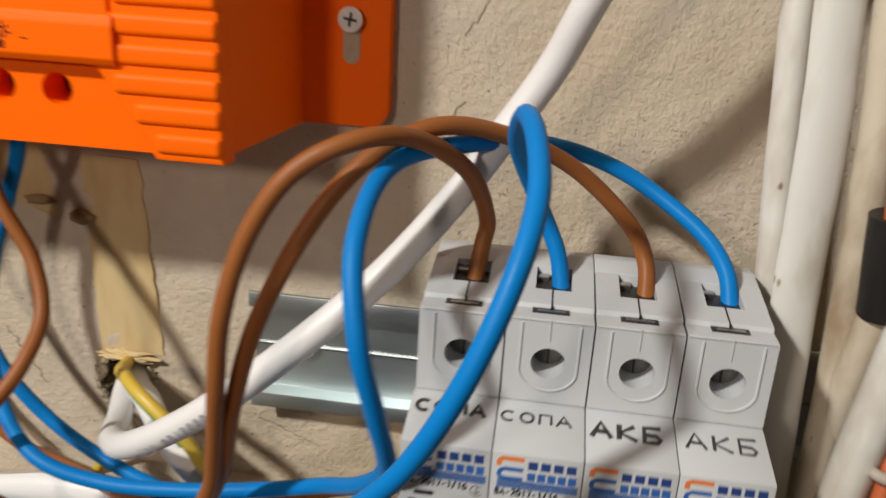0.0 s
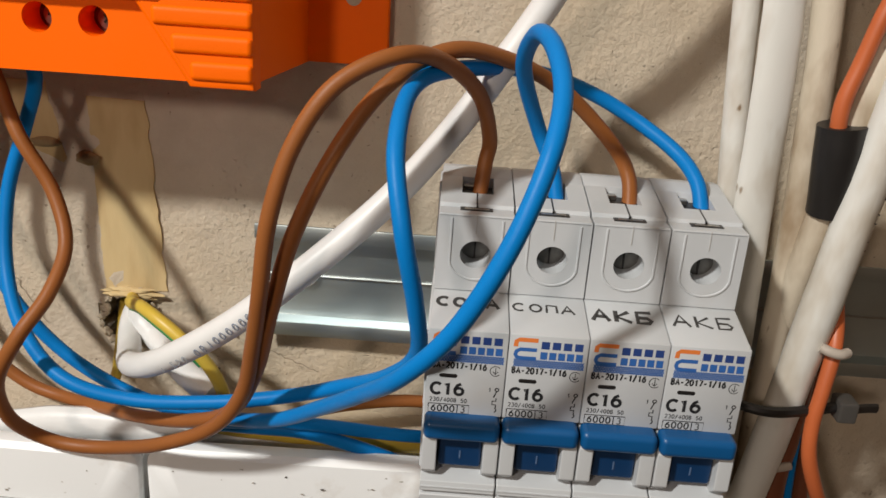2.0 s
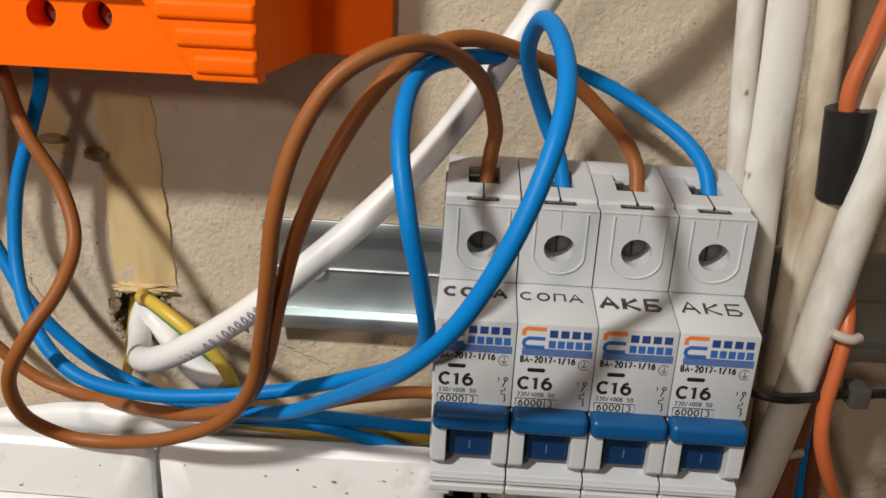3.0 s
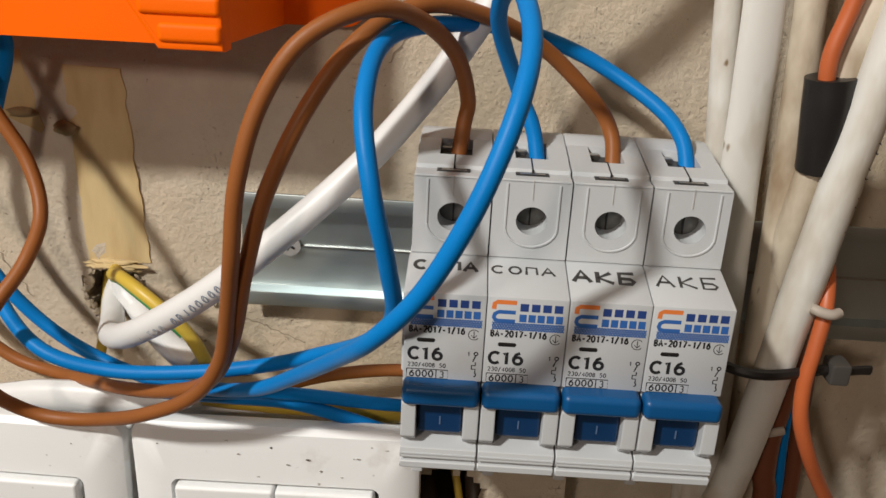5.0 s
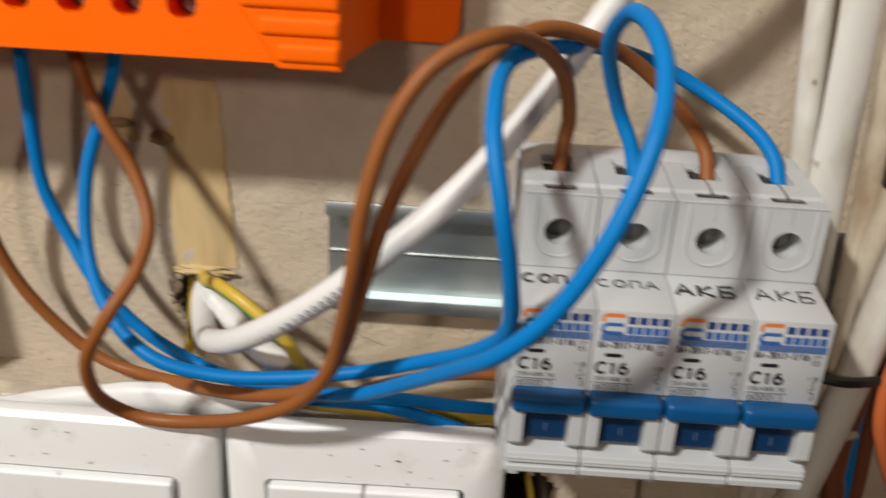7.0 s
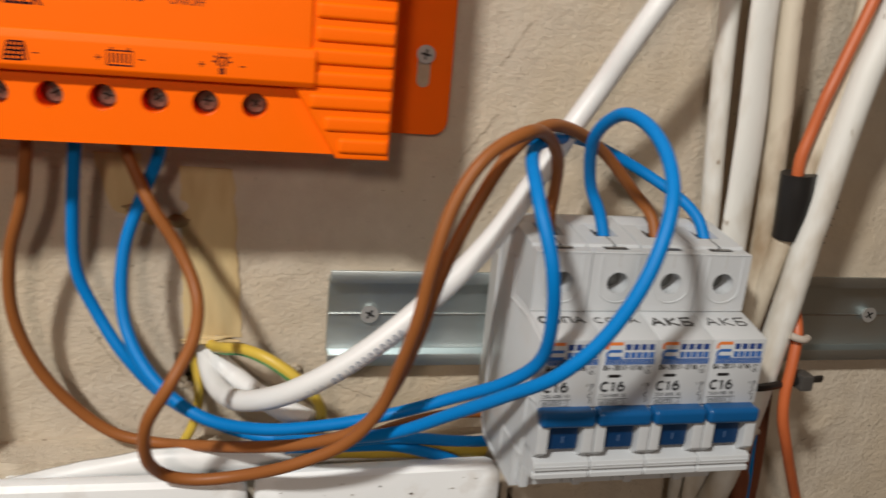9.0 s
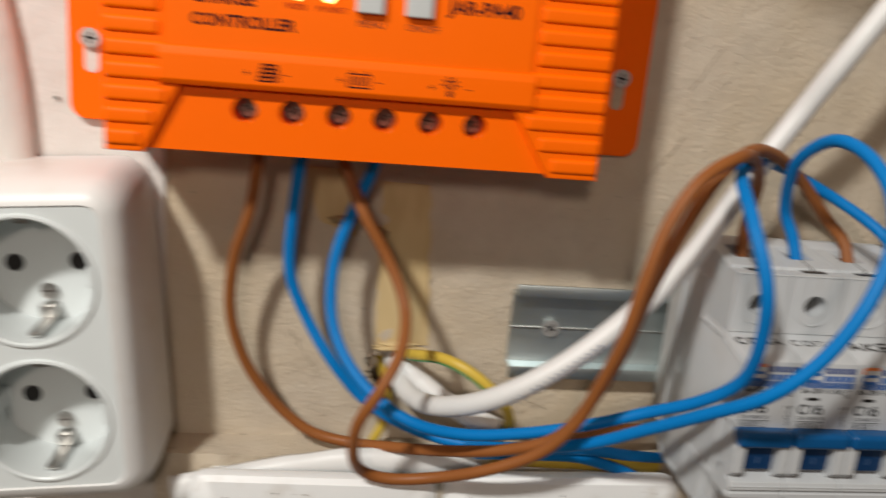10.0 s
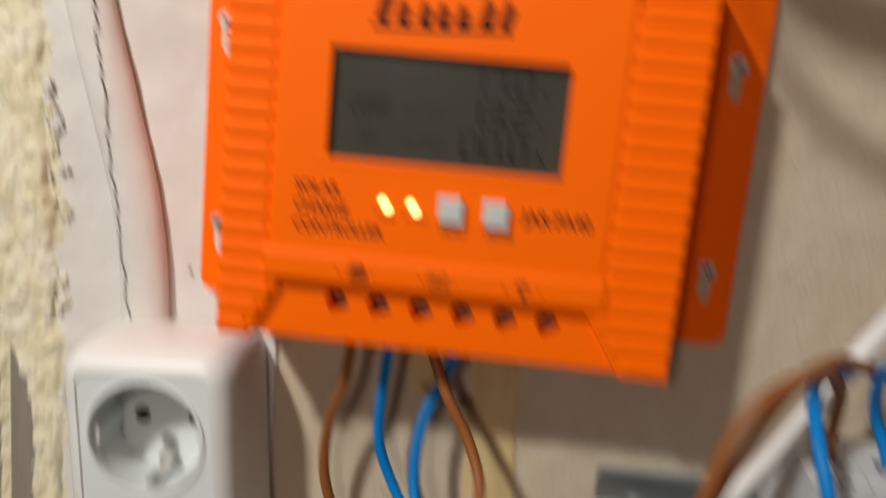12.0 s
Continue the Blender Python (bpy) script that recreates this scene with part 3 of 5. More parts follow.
def cross_screw(x, y, z, r, mat_, parent, dome=0.0012, turn=20):
    bm = disc(x, y - dome, z, r, dome, 24, r * 0.72)
    s = part("screw", bm, mat_, parent)
    bm = bmesh.new()
    for a in (turn, turn + 90):
        b2 = box(x - r * 0.55, x + r * 0.55, y - dome - 0.00012, y - dome * 0.4, z - r * 0.11, z + r * 0.11)
        turned(b2, a, (x, y, z))
        me = bpy.data.meshes.new("tmp")
        b2.to_mesh(me), b2.free()
        bm.from_mesh(me), bpy.data.meshes.remove(me)
    # black cross laid on the head for the shade in its recess
    part("cross_recess", bm, BLACK_PLASTIC_AND_SHADE, s)
    return s

cross_screw(-0.037, -0.002, -0.0065, 0.0032, SCREW_ZINC, rail, 0.0018, 30)
cross_screw(0.166, -0.002, -0.0065, 0.0032, SCREW_ZINC, rail, 0.0018, 55)

# ---- circuit breakers ----
BW = 0.01755
def breaker(x0):
    cx = x0 + BW / 2
    b = thing("circuit_breaker", cx, -0.0075, -0.007, "light grey single-pole circuit breaker with blue toggle, marked C16", "circuit breaker", "breakers on the rail")
    a, c = x0 + 0.0001, x0 + BW - 0.0001
    a2, c2 = a + 0.00008, c - 0.00008
    prof = [(-0.020, -0.040), (-0.020, 0.028), (-0.0225, 0.0362), (-0.0270, 0.0368), (-0.0335, 0.0360), (-0.0335, 0.0275), (-0.0405, 0.0275), (-0.0405, 0.0146),
            (-0.0560, 0.0146), (-0.0705, 0.0118), (-0.0705, -0.0092), (-0.0640, -0.0096), (-0.0640, -0.0311), (-0.0455, -0.0311), (-0.0455, -0.0440), (-0.026, -0.0440)]
    part("body", extrude_profile(prof, a, c, 0.0003, 2), ABS, b)
    for m0, m1 in ((a2, cx - 0.0036), (cx + 0.0040, c2)):
        part("top_cheek", extrude_profile([(-0.0334, 0.0274), (-0.0401, 0.0274), (-0.0401, 0.0329), (-0.0433, 0.0329), (-0.0433, 0.03475), (-0.0334, 0.03595)], m0, m1), ABS, b)
    part("top_lip", extrude_profile([(-0.0432, 0.0329), (-0.0432, 0.0348), (-0.0497, 0.0341), (-0.0502, 0.0329)], a2, c2, 0.0002, 2), ABS, b)
    part("rear_housing", box(a + 0.0012, c - 0.0012, -0.021, -0.0085, -0.036, 0.020, 0.0006), SHADED_ABS, b)
    for z0, z1, cz, nm in ((0.0148, 0.0328, 0.0237, "upper_terminal_cover"), (-0.0438, -0.0310, -0.0372, "lower_terminal_cover")):
        part(nm, holed_block(a2, c2, z0, z1, cx + 0.0003, cz, 0.0035, -0.0553, -0.0402, 32, 0.0033), ABS, b)
    scr = part("terminal_screw", disc(cx + 0.0003, -0.0490, 0.0237, 0.0036, 0.002, 20), SCREW_GREY, b)
    # black strip for the shade in the terminal screw's slot
    part("screw_slot", box(cx + 0.0001, cx + 0.0005, -0.0493, -0.0485, 0.0206, 0.0268), BLACK_PLASTIC_AND_SHADE, scr)
    part("front_split", box(cx + 0.00005, cx + 0.00025, -0.05545, -0.0550, 0.0287, 0.0332), SHADED_ABS, b)
    # embossed outline round the upper screw
    u = [(cx - 0.0055, 0.0322), (cx - 0.0055, 0.0222)] + arc(cx + 0.0003, 0.0222, 0.0058, 0.0046, 180, 360, 14) + [(cx + 0.0061, 0.0322)]
    part("embossed_outline", tube([(p[0] * 1000, -55.35, p[1] * 1000) for p in u], 0.00028, 6, 2), ABS, b)
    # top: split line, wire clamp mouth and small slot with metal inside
    # a black block stands for the shade inside the mouth
    part("wire_mouth", box(cx - 0.0035, cx + 0.0039, -0.0431, -0.0337, 0.0276, 0.0335), BLACK_PLASTIC_AND_SHADE, b, "black block in the wire mouth, shade put into its colour")
    part("clamp_plate", box(cx - 0.0034, cx + 0.0038, -0.0430, -0.0338, 0.0276, 0.0292, 0.0003), DARK_STEEL, b, "dark metal wire clamp")
    part("clamp_lip", box(cx - 0.0034, cx - 0.0008, -0.0360, -0.0336, 0.0290, 0.0345, 0.0003), STEEL, b)
    part("split_line", extrude_profile([(-0.0506, 0.0330), (-0.0506, 0.03410), (-0.0431, 0.03492), (-0.0431, 0.0335)], cx - 0.00016, cx + 0.00016), BLACK_PLASTIC_AND_SHADE, b)
    # black strip, painted in for the shade within the slot
    slot = part("top_slot", box(cx - 0.0038, cx + 0.0036, -0.0526, -0.0503, 0.0325, 0.03348), BLACK_PLASTIC_AND_SHADE, b)
    part("slot_metal", box(cx - 0.0028, cx + 0.0028, -0.0520, -0.0512, 0.0325, 0.0336), STEEL, slot)
    part("front_rim", box(a2, c2, -0.0553, -0.0500, 0.0324, 0.0333, 0.0003), ABS, b)
    # toggle and its surround
    tg = part("toggle", box(x0 + 0.0002, x0 + BW - 0.0003, -0.0750, -0.0690, -0.0138, -0.0089, 0.0015, 4), BLUE_TOGGLE, b, "dark blue toggle bar")
    part("toggle_foot", box(cx - 0.0050, cx + 0.0050, -0.0712, -0.0635, -0.0225, -0.0140, 0.0008), SHADED_BLUE, tg)
    part("toggle_mark", box(cx - 0.0001, cx + 0.00022, -0.0714, -0.0711, -0.0201, -0.0181), TOGGLE_MARK, tg)
    for s0, s1 in ((a2, x0 + 0.0035), (x0 + BW - 0.0036, c2)):
        part("cheek", extrude_profile([(-0.0642, -0.0098), (-0.0704, -0.0100), (-0.0736, -0.0138), (-0.0738, -0.0222), (-0.0710, -0.0245), (-0.0642, -0.0245)], s0, s1, 0.0004, 2), ABS, b)
    part("lower_ledge", extrude_profile([(-0.0640, -0.0228), (-0.0690, -0.0240), (-0.0735, -0.0252), (-0.0738, -0.0278), (-0.0725, -0.0280), (-0.0725, -0.0286),
                                         (-0.0736, -0.0288), (-0.0736, -0.0306), (-0.0700, -0.0312), (-0.0640, -0.0312)], a2, c2, 0.00025, 1), ABS, b)
    part("ledge_groove", box(a + 0.0003, c - 0.0003, -0.07395, -0.0730, -0.02675, -0.02645), ABS, b)
    part("foot_clip", box(x0 + 0.0022, x0 + 0.0050, -0.0590, -0.0450, -0.0425, -0.0310, 0.0005), ABS, b)
    # print on the front
    y = -0.07053
    def at(dx):
        return x0 + dx / 1000
    lift(0.0006)
    part("orange_mark", stroke([[(at(1.5), 0.0083), (at(1.6), 0.0096), (at(2.2), 0.0100), (at(6.3), 0.0100)]], 0.0010, y), INK_ORANGE, b, smooth=False)
    part("blue_mark", stroke([[(at(6.2), 0.0077), (at(2.6), 0.0077), (at(1.8), 0.0072), (at(1.6), 0.0064), (at(1.9), 0.0058), (at(2.6), 0.0056), (at(6.2), 0.0056)]], 0.0009, y), INK_BLUE, b, smooth=False)
    for r, (z0, z1) in enumerate(((0.0080, 0.0099), (0.0055, 0.0074))):
        n = 4 if r == 0 else 5
        w = (16.6 - 6.9) / n
        for i in range(n):
            l = 6.9 + i * w
            k = 0.74 + 0.10 * ((i * 3 + r) % 3) / 2
            part("emblem_block", stroke([[(at(l + w * 0.08), (z0 + z1) / 2), (at(l + w * (0.08 + k)), (z0 + z1) / 2)]], 0.0018, y), INK_BLUE if r else INK_DEEP, b, smooth=False)
    bm = bmesh.new()
    for i in range(26):
        s = 1.4 + i * 0.59
        for lo in (0.0035, 0.0044):
            stroke([[(at(s), lo), (at(s + 0.59), lo + 0.0009)], [(at(s), lo + 0.0009), (at(s + 0.59), lo)]], 0.00030, y, bm)
    part("blue_band", bm, INK_BLUE, b, smooth=False)
    lift(0.0012)
    figures("BA-2017-1/16", at(1.2), y, 0.0012, 0.0122, 0.00150, 0.00040, INK_BLACK, b)
    bm = stroke([arc(at(15.2), 0.0012, 0.0012, 0.0012, 40, 320, 16), [(at(15.2), 0.0021), (at(15.2), 0.0005)], [(at(14.6), 0.0011), (at(15.2), 0.0004), (at(15.8), 0.0011)]], 0.00018, y)
    part("approval_mark", bm, INK_BLACK, b, smooth=False)
    part("indicator_window", box(at(2.6), at(7.2), y - 0.00005, y + 0.002, -0.0003, 0.0013, 0.0006, 3), BLACK_PLASTIC_AND_SHADE, b, "small dark indicator window")
    part("rating_mark", stroke([arc(at(2.5), -0.0040, 0.0012, 0.00135, 45, 315, 12), [(at(4.35), -0.0031), (at(5.05), -0.0026), (at(5.05), -0.0055)],
                                [(at(7.9), -0.0026), (at(7.1), -0.0030), (at(6.6), -0.0040)] + arc(at(7.5), -0.0045, 0.0009, 0.00085, 180, 520, 12)], 0.00074, y), INK_BLACK, b, "bold rating C16", smooth=False)
    figures("230/400B 50", at(1.1), y, -0.0073, 0.0085, 0.0010, 0.00019, INK_BLACK, b)
    part("rating_box", stroke([[(at(0.9), -0.0079), (at(10.0), -0.0079), (at(10.0), -0.0101), (at(0.9), -0.0101), (at(0.9), -0.0079)], [(at(7.4), -0.0079), (at(7.4), -0.0101)]], 0.00022, y), INK_BLACK, b, smooth=False)
    figures("6000", at(1.5), y, -0.0098, 0.0056, 0.0016, 0.00032, INK_BLACK, b)
    figures("3", at(8.1), y, -0.0098, 0.0014, 0.0016, 0.00024, INK_BLACK, b)
    figures("1", at(14.0), y, -0.0040, 0.0008, 0.0010, 0.0002, INK_BLACK, b)
    part("circuit_symbol", stroke([arc(at(15.9), -0.0034, 0.0004, 0.0004, 0, 360, 10), [(at(15.9), -0.0038), (at(15.3), -0.0054)], [(at(15.9), -0.0055), (at(15.9), -0.0063), (at(15.1), -0.0063), (at(15.1), -0.0072), (at(15.9), -0.0072), (at(15.9), -0.0080)] + arc(at(15.6), -0.0086, 0.0005, 0.0005, 60, -80, 6)], 0.00028, y), INK_BLACK, b, smooth=False)
    lift(0.0)
    return b

BX = 0.0019
first = breaker(BX)
breakers = [first] + [copy_thing(first, pose(BX + BW * (i + 0.5), -0.0075, -0.007)) for i in range(1, 4)]
for b, words in zip(breakers, ("a faint first word", "a faint second word", "three bold letters", "three thin letters")):
    b["label"] = "grey circuit breaker, blue toggle, " + words + " in black marker"

rim_line = [(-22, 27), (-24, 34), (-32.5, 33.5), (-32.5, 25.5), (-38.5, 25.5), (-38.5, 12.8), (-55.5, 12.8), (-68.5, 10), (-68.5, -8), (-62, -9), (-62, -29), (-43.5, -29), (-43.5, -42), (-26, -42), (-22, -38)]
bm = bmesh.new()
for p, q in zip(rim_line, rim_line[1:] + rim_line[:1]):
    tube([(BX * 1000, p[0], p[1]), (BX * 1000, (p[0] + q[0]) / 2, (p[1] + q[1]) / 2), (BX * 1000, q[0], q[1])], 0.00045, 8, 2, 1.0, 0.0, bm)
part("flank_rim", bm, ABS, breakers[0])

# marker writing on the slanting ledge of each breaker
LETTERS = {
    "C": [arc(0.5, 0.5, 0.45, 0.45, 50, 310, 9)],
    "O": [arc(0.5, 0.5, 0.42, 0.45, 90, 450, 12)],
    "P": [[(0.1, 0.0), (0.12, 0.95), (0.85, 0.92), (0.88, 0.05)]],
    "A": [[(0.0, 0.0), (0.45, 1.0), (0.95, 0.0)], [(0.2, 0.4), (0.8, 0.38)]],
    "K": [[(0.1, 0.0), (0.12, 1.0)], [(0.85, 0.95), (0.15, 0.45), (0.95, 0.0)]],
    "B": [[(0.9, 1.0), (0.1, 0.97), (0.08, 0.0), (0.7, 0.02), (0.85, 0.25), (0.65, 0.48), (0.1, 0.5)]],
}
def writing(b, i, word, size, w, dx, start=0.0086):
    x0 = BX + BW * i + dx
    bm = bmesh.new()
    step = 0.0148 / len(word)
    for k, ch in enumerate(word):
        lines = [[(x0 + (k + px * 0.82) * step, pz * size) for px, pz in line] for line in LETTERS[ch]]
        stroke(lines, w, 0, bm)
    for v in bm.verts:
        s = v.co.z
        f = start + s * 1.15
        v.co.y = -0.0705 + f
        v.co.z = 0.0118 + f * 0.1931 + 0.00006
    part("marker_writing", bm, MARKER, b, "black marker handwriting", smooth=False)

writing(breakers[0], 0, "COPA", 0.0030, 0.0009, 0.0012)
writing(breakers[1], 1, "COPA", 0.0026, 0.00056, 0.0008)
writing(breakers[2], 2, "AKB", 0.0036, 0.00105, 0.0012, 0.0072)
writing(breakers[3], 3, "AKB", 0.0036, 0.00068, 0.0018, 0.0072)

# ---- solar charge controller ----
FX = -0.110
ctl = thing("charge_controller", FX, 0.0, 0.057, "bright orange plastic solar charge controller, lit, screwed to wall", "charge controller")
ZB, ZT = 0.0565, 0.178
def slot_flange(x0, x1, cx):
    bm = bmesh.new()
    outline = []
    r = 0.005
    left = x0 < FX
    xo, xi = (x0, x1) if left else (x1, x0)
    sgn = 1 if left else -1
    for a in range(0, 91, 15):
        outline.append((xo + sgn * r - sgn * r * math.sin(radians(a)), ZB + 0.0005 + r - r * math.cos(radians(a))))
    for a in range(0, 91, 15):
        outline.append((xo + sgn * r - sgn * r * math.cos(radians(a)), ZT - 0.001 - r + r * math.sin(radians(a))))
    outline += [(xi, ZT - 0.001), (xi, ZB + 0.0005)]
    bm = plate_from(outline, 0.0, -0.0045, 0.0006)
    f = part("flange", bm, ORANGE, ctl)
    for z in (0.082 if left else 0.083, 0.150):
        s = plate_from(arc(cx, z, 0.0021, 0.0021, 0, 180, 8) + arc(cx, z - 0.0085, 0.0021, 0.0021, 180, 360, 8), -0.004, -0.0048)
        part("slot", s, WHITE_WALL if left else CRUMB, f)
        cross_screw(cx, -0.0046, z, 0.0030, SCREW_ZINC, f, 0.0020, 35 if z > 0.1 else 10)
slot_flange(-0.199, -0.170, -0.1920)
slot_flange(-0.050, -0.0155, -0.0250)

# tapered housing
bm = bmesh.new()
back = [(-0.1835, 0.0), (-0.0365, 0.0)]
v = {}
for yy, x0, x1, z0, z1 in ((0.0, -0.1835, -0.0365, ZB, ZT), (-0.0405, -0.1785, -0.0415, ZB, ZT - 0.004)):
    v[yy] = [bm.verts.new(p) for p in ((x0, yy, z0), (x1, yy, z0), (x1, yy, z1), (x0, yy, z1))]
a, b = v[0.0], v[-0.0405]
bm.faces.new(a), bm.faces.new(b)
for i in range(4):
    bm.faces.new((a[i], a[(i + 1) % 4], b[(i + 1) % 4], b[i]))
bmesh.ops.bevel(bm, geom=bm.edges[:], offset=0.001, segments=2, affect="EDGES", profile=0.5)
def drilled(bm, drills):
    """The solid with the drills' solids taken out of it."""
    obs = []
    for k in (bm, drills):
        bmesh.ops.recalc_face_normals(k, faces=k.faces)
        me = bpy.data.meshes.new("blank")
        k.to_mesh(me)
        k.free()
        obs.append(bpy.data.objects.new("blank", me))
        scene.collection.objects.link(obs[-1])
    cut_ = obs[0].modifiers.new("drill", "BOOLEAN")
    cut_.operation, cut_.solver, cut_.object = "DIFFERENCE", "EXACT", obs[1]
    bpy.context.view_layer.update()
    me = bpy.data.meshes.new_from_object(obs[0].evaluated_get(bpy.context.evaluated_depsgraph_get()))
    out = bmesh.new()
    out.from_mesh(me)
    bpy.data.meshes.remove(me)
    for ob in obs:
        old_mesh = ob.data
        bpy.data.objects.remove(ob)
        bpy.data.meshes.remove(old_mesh)
    return out

bay_x = [-0.1420 + 0.01275 * i for i in range(6)]
holes = bmesh.new()
for x in bay_x:
    disc(x, -0.0425, 0.0685, 0.0034, 0.0085, 32, None, holes)
part("housing", drilled(bm, holes), ORANGE, ctl)

# ribbed side bands, splayed at the foot
def rib_band(left):
    s = 1 if left else -1
    xo = -0.1785 if left else -0.0415
    xi = -0.1625 if left else -0.0645
    xf = -0.1690 if left else -0.0555
    band = part("ribbed_band", plate_from([(xo, ZB - 0.001), (xf, ZB - 0.001), (xi + s * 0.0035, 0.0745), (xi, 0.085), (xi, ZT - 0.018), (xf, ZT - 0.004), (xo, ZT - 0.004)], -0.0400, -0.0462, 0.0012), ORANGE, ctl)
    foot, knee = xf - s * 0.0014, xi + s * 0.0021
    part("recess_slope", plate_from([(foot, ZB - 0.0009), (foot + s * 0.0022, ZB - 0.0009), (knee + s * 0.0022, 0.0752), (knee, 0.0752)], -0.0400, -0.0461, 0.0008), ORANGE, band)
    n = 20
    for i in range(n):
        z0 = ZB + 0.0006 + i * 0.0059
        if z0 > ZT - 0.01:
            break
        zc = z0 + 0.002
        inner = xi if zc > 0.085 else xi + s * 0.0035 if zc > 0.0745 else xi + s * 0.0035 + (xf - xi - s * 0.0035) * (0.0745 - zc) / 0.018
        x0, x1 = sorted((xo + s * 0.0002, inner - s * 0.0012))
        part("rib", box(x0, x1, -0.0470, -0.0440, z0, z0 + 0.0045, 0.0013, 4), ORANGE, band)
rib_band(True), rib_band(False)

# face, band with the symbols, terminal bay
opening = box(-0.1475, -0.0795, -0.06, -0.03, 0.1125, 0.1440)
part("face_plate", drilled(box(-0.1630, -0.0640, -0.0470, -0.0400, 0.0835, 0.1720, 0.0008), opening), ORANGE, ctl)
part("window_lip", extrude_profile([(-0.0440, 0.1085), (-0.04690, 0.1092), (-0.04725, 0.1118), (-0.0466, 0.1126), (-0.0440, 0.1126)], -0.1500, -0.0770, 0.0003), ORANGE, ctl)
part("symbol_band", extrude_profile([(-0.0400, 0.0745), (-0.0470, 0.0745), (-0.0480, 0.0760), (-0.0480, 0.0825), (-0.0474, 0.0846), (-0.0400, 0.0850)], -0.1640, -0.0630, 0.0003), ORANGE, ctl)

# terminal bay: six holes with screws in them
edges_x = [-0.1690] + [(bay_x[i] + bay_x[i + 1]) / 2 for i in range(5)] + [-0.0555]
for i, x in enumerate(bay_x):
    blk = part("terminal_panel", holed_block(edges_x[i], edges_x[i + 1], ZB, 0.0746, x, 0.0685, 0.0034, -0.0436, -0.0402), ORANGE, ctl)
    sleeve = disc(x, -0.0350, 0.0685, 0.0035, 0.0008)
    part("terminal_well", sleeve, SHADED_WELL, blk, "floor of a screw terminal well, shade put into its colour")
    cross_screw(x + 0.0003, -0.0348, 0.0683, 0.0025, TERMINAL_STEEL, blk, 0.0010, 25 + 40 * i)
# printing
y = -0.04706
for k, word in enumerate(("SOLAR", "CHARGE", "CONTROLLER")):
    lettering(word, -0.1558, y, 0.1018 - 0.0057 * k, 0.0031, INK_NAVY, ctl, width=(0.0134, 0.0160, 0.0268)[k], bold=0.03)
lettering("JAR-PA40", -0.0892, y, 0.0988, 0.0036, INK_NAVY, ctl, width=0.0200, bold=0.03)
lettering("WORK", -0.1320, y, 0.0962, 0.0016, INK_RED, ctl, width=0.0058, bold=0.015)
lettering("PV INPUT", -0.1237, y, 0.0962, 0.0015, INK_RED, ctl, width=0.0078, bold=0.015)
lettering("MENU", -0.1128, y, 0.0932, 0.0019, INK_BLACK, ctl, width=0.0070)
lettering("ON/OFF", -0.0998, y, 0.0932, 0.0019, INK_BLACK, ctl, width=0.0086)
for x in (-0.1290, -0.1208):
    led = part("indicator_light", lump(x, -0.0472, 0.1002, 0.0017, 0.0010, 0.0017, 1, 0.0), LED, ctl, "glowing amber indicator light")
    part("light_collar", disc(x, -0.0474, 0.1002, 0.0019, 0.0006, 20), LED_GLOW, led)
for x in (-0.1098, -0.0968):
    part("push_button", box(x - 0.0037, x + 0.0037, -0.0492, -0.0460, 0.0967, 0.1043, 0.0007, 3), BUTTON, ctl, "pale grey square push button")
yb = -0.04823
def symbols():
    def panel(cx, cz):
        lines = []
        for i in range(5):
            f = i / 4
            lines.append([(cx - 0.0022 + 0.0045 * f, cz - 0.0022), (cx - 0.0010 + 0.0036 * f, cz + 0.0022)])
            lines.append([(cx - 0.0022 + 0.0012 * f, cz - 0.0022 + 0.0044 * f), (cx + 0.0023 + 0.0003 * f, cz - 0.0022 + 0.0044 * f)])
        return lines + [[(cx + 0.0020, cz - 0.0018), (cx + 0.0034, cz - 0.0022), (cx + 0.0027, cz + 0.0018)]]
    def cell(cx, cz):
        return [[(cx - 0.003, cz - 0.002), (cx + 0.003, cz - 0.002), (cx + 0.003, cz + 0.0016), (cx - 0.003, cz + 0.0016), (cx - 0.003, cz - 0.002)],
                [(cx - 0.002, cz + 0.0016), (cx - 0.002, cz + 0.0024)], [(cx + 0.002, cz + 0.0016), (cx + 0.002, cz + 0.0024)]] + \
               [[(cx - 0.002 + 0.001 * i, cz - 0.0014), (cx - 0.002 + 0.001 * i, cz + 0.001)] for i in range(5)]
    def lamp_sign(cx, cz):
        return [arc(cx, cz + 0.0006, 0.0012, 0.0012, -60, 240, 12), [(cx - 0.0006, cz - 0.001), (cx - 0.0005, cz - 0.0024), (cx + 0.0005, cz - 0.0024), (cx + 0.0006, cz - 0.001)],
                [(cx, cz - 0.0022), (cx, cz + 0.001)]] + [[(cx + 0.0016 * math.cos(radians(a)), cz + 0.0006 + 0.0016 * math.sin(radians(a))), (cx + 0.0024 * math.cos(radians(a)), cz + 0.0006 + 0.0024 * math.sin(radians(a)))] for a in range(0, 181, 36)]
    for cx, make in ((-0.1362, panel), (-0.1115, cell), (-0.0868, lamp_sign)):
        bm = stroke(make(cx, 0.0793), 0.00045, yb + 0.0002)
        part("plus_sign", stroke([[(cx - 0.0058, 0.0790), (cx - 0.0044, 0.0790)], [(cx - 0.0051, 0.0783), (cx - 0.0051, 0.0797)]], 0.0003, yb + 0.0002), INK_NAVY, ctl, smooth=False)
        part("minus_sign", stroke([[(cx + 0.0045, 0.0790), (cx + 0.0058, 0.0790)]], 0.0003, yb + 0.0002), INK_NAVY, ctl, smooth=False)
        part("printed_symbol", bm, INK_NAVY, ctl, smooth=False)
symbols()

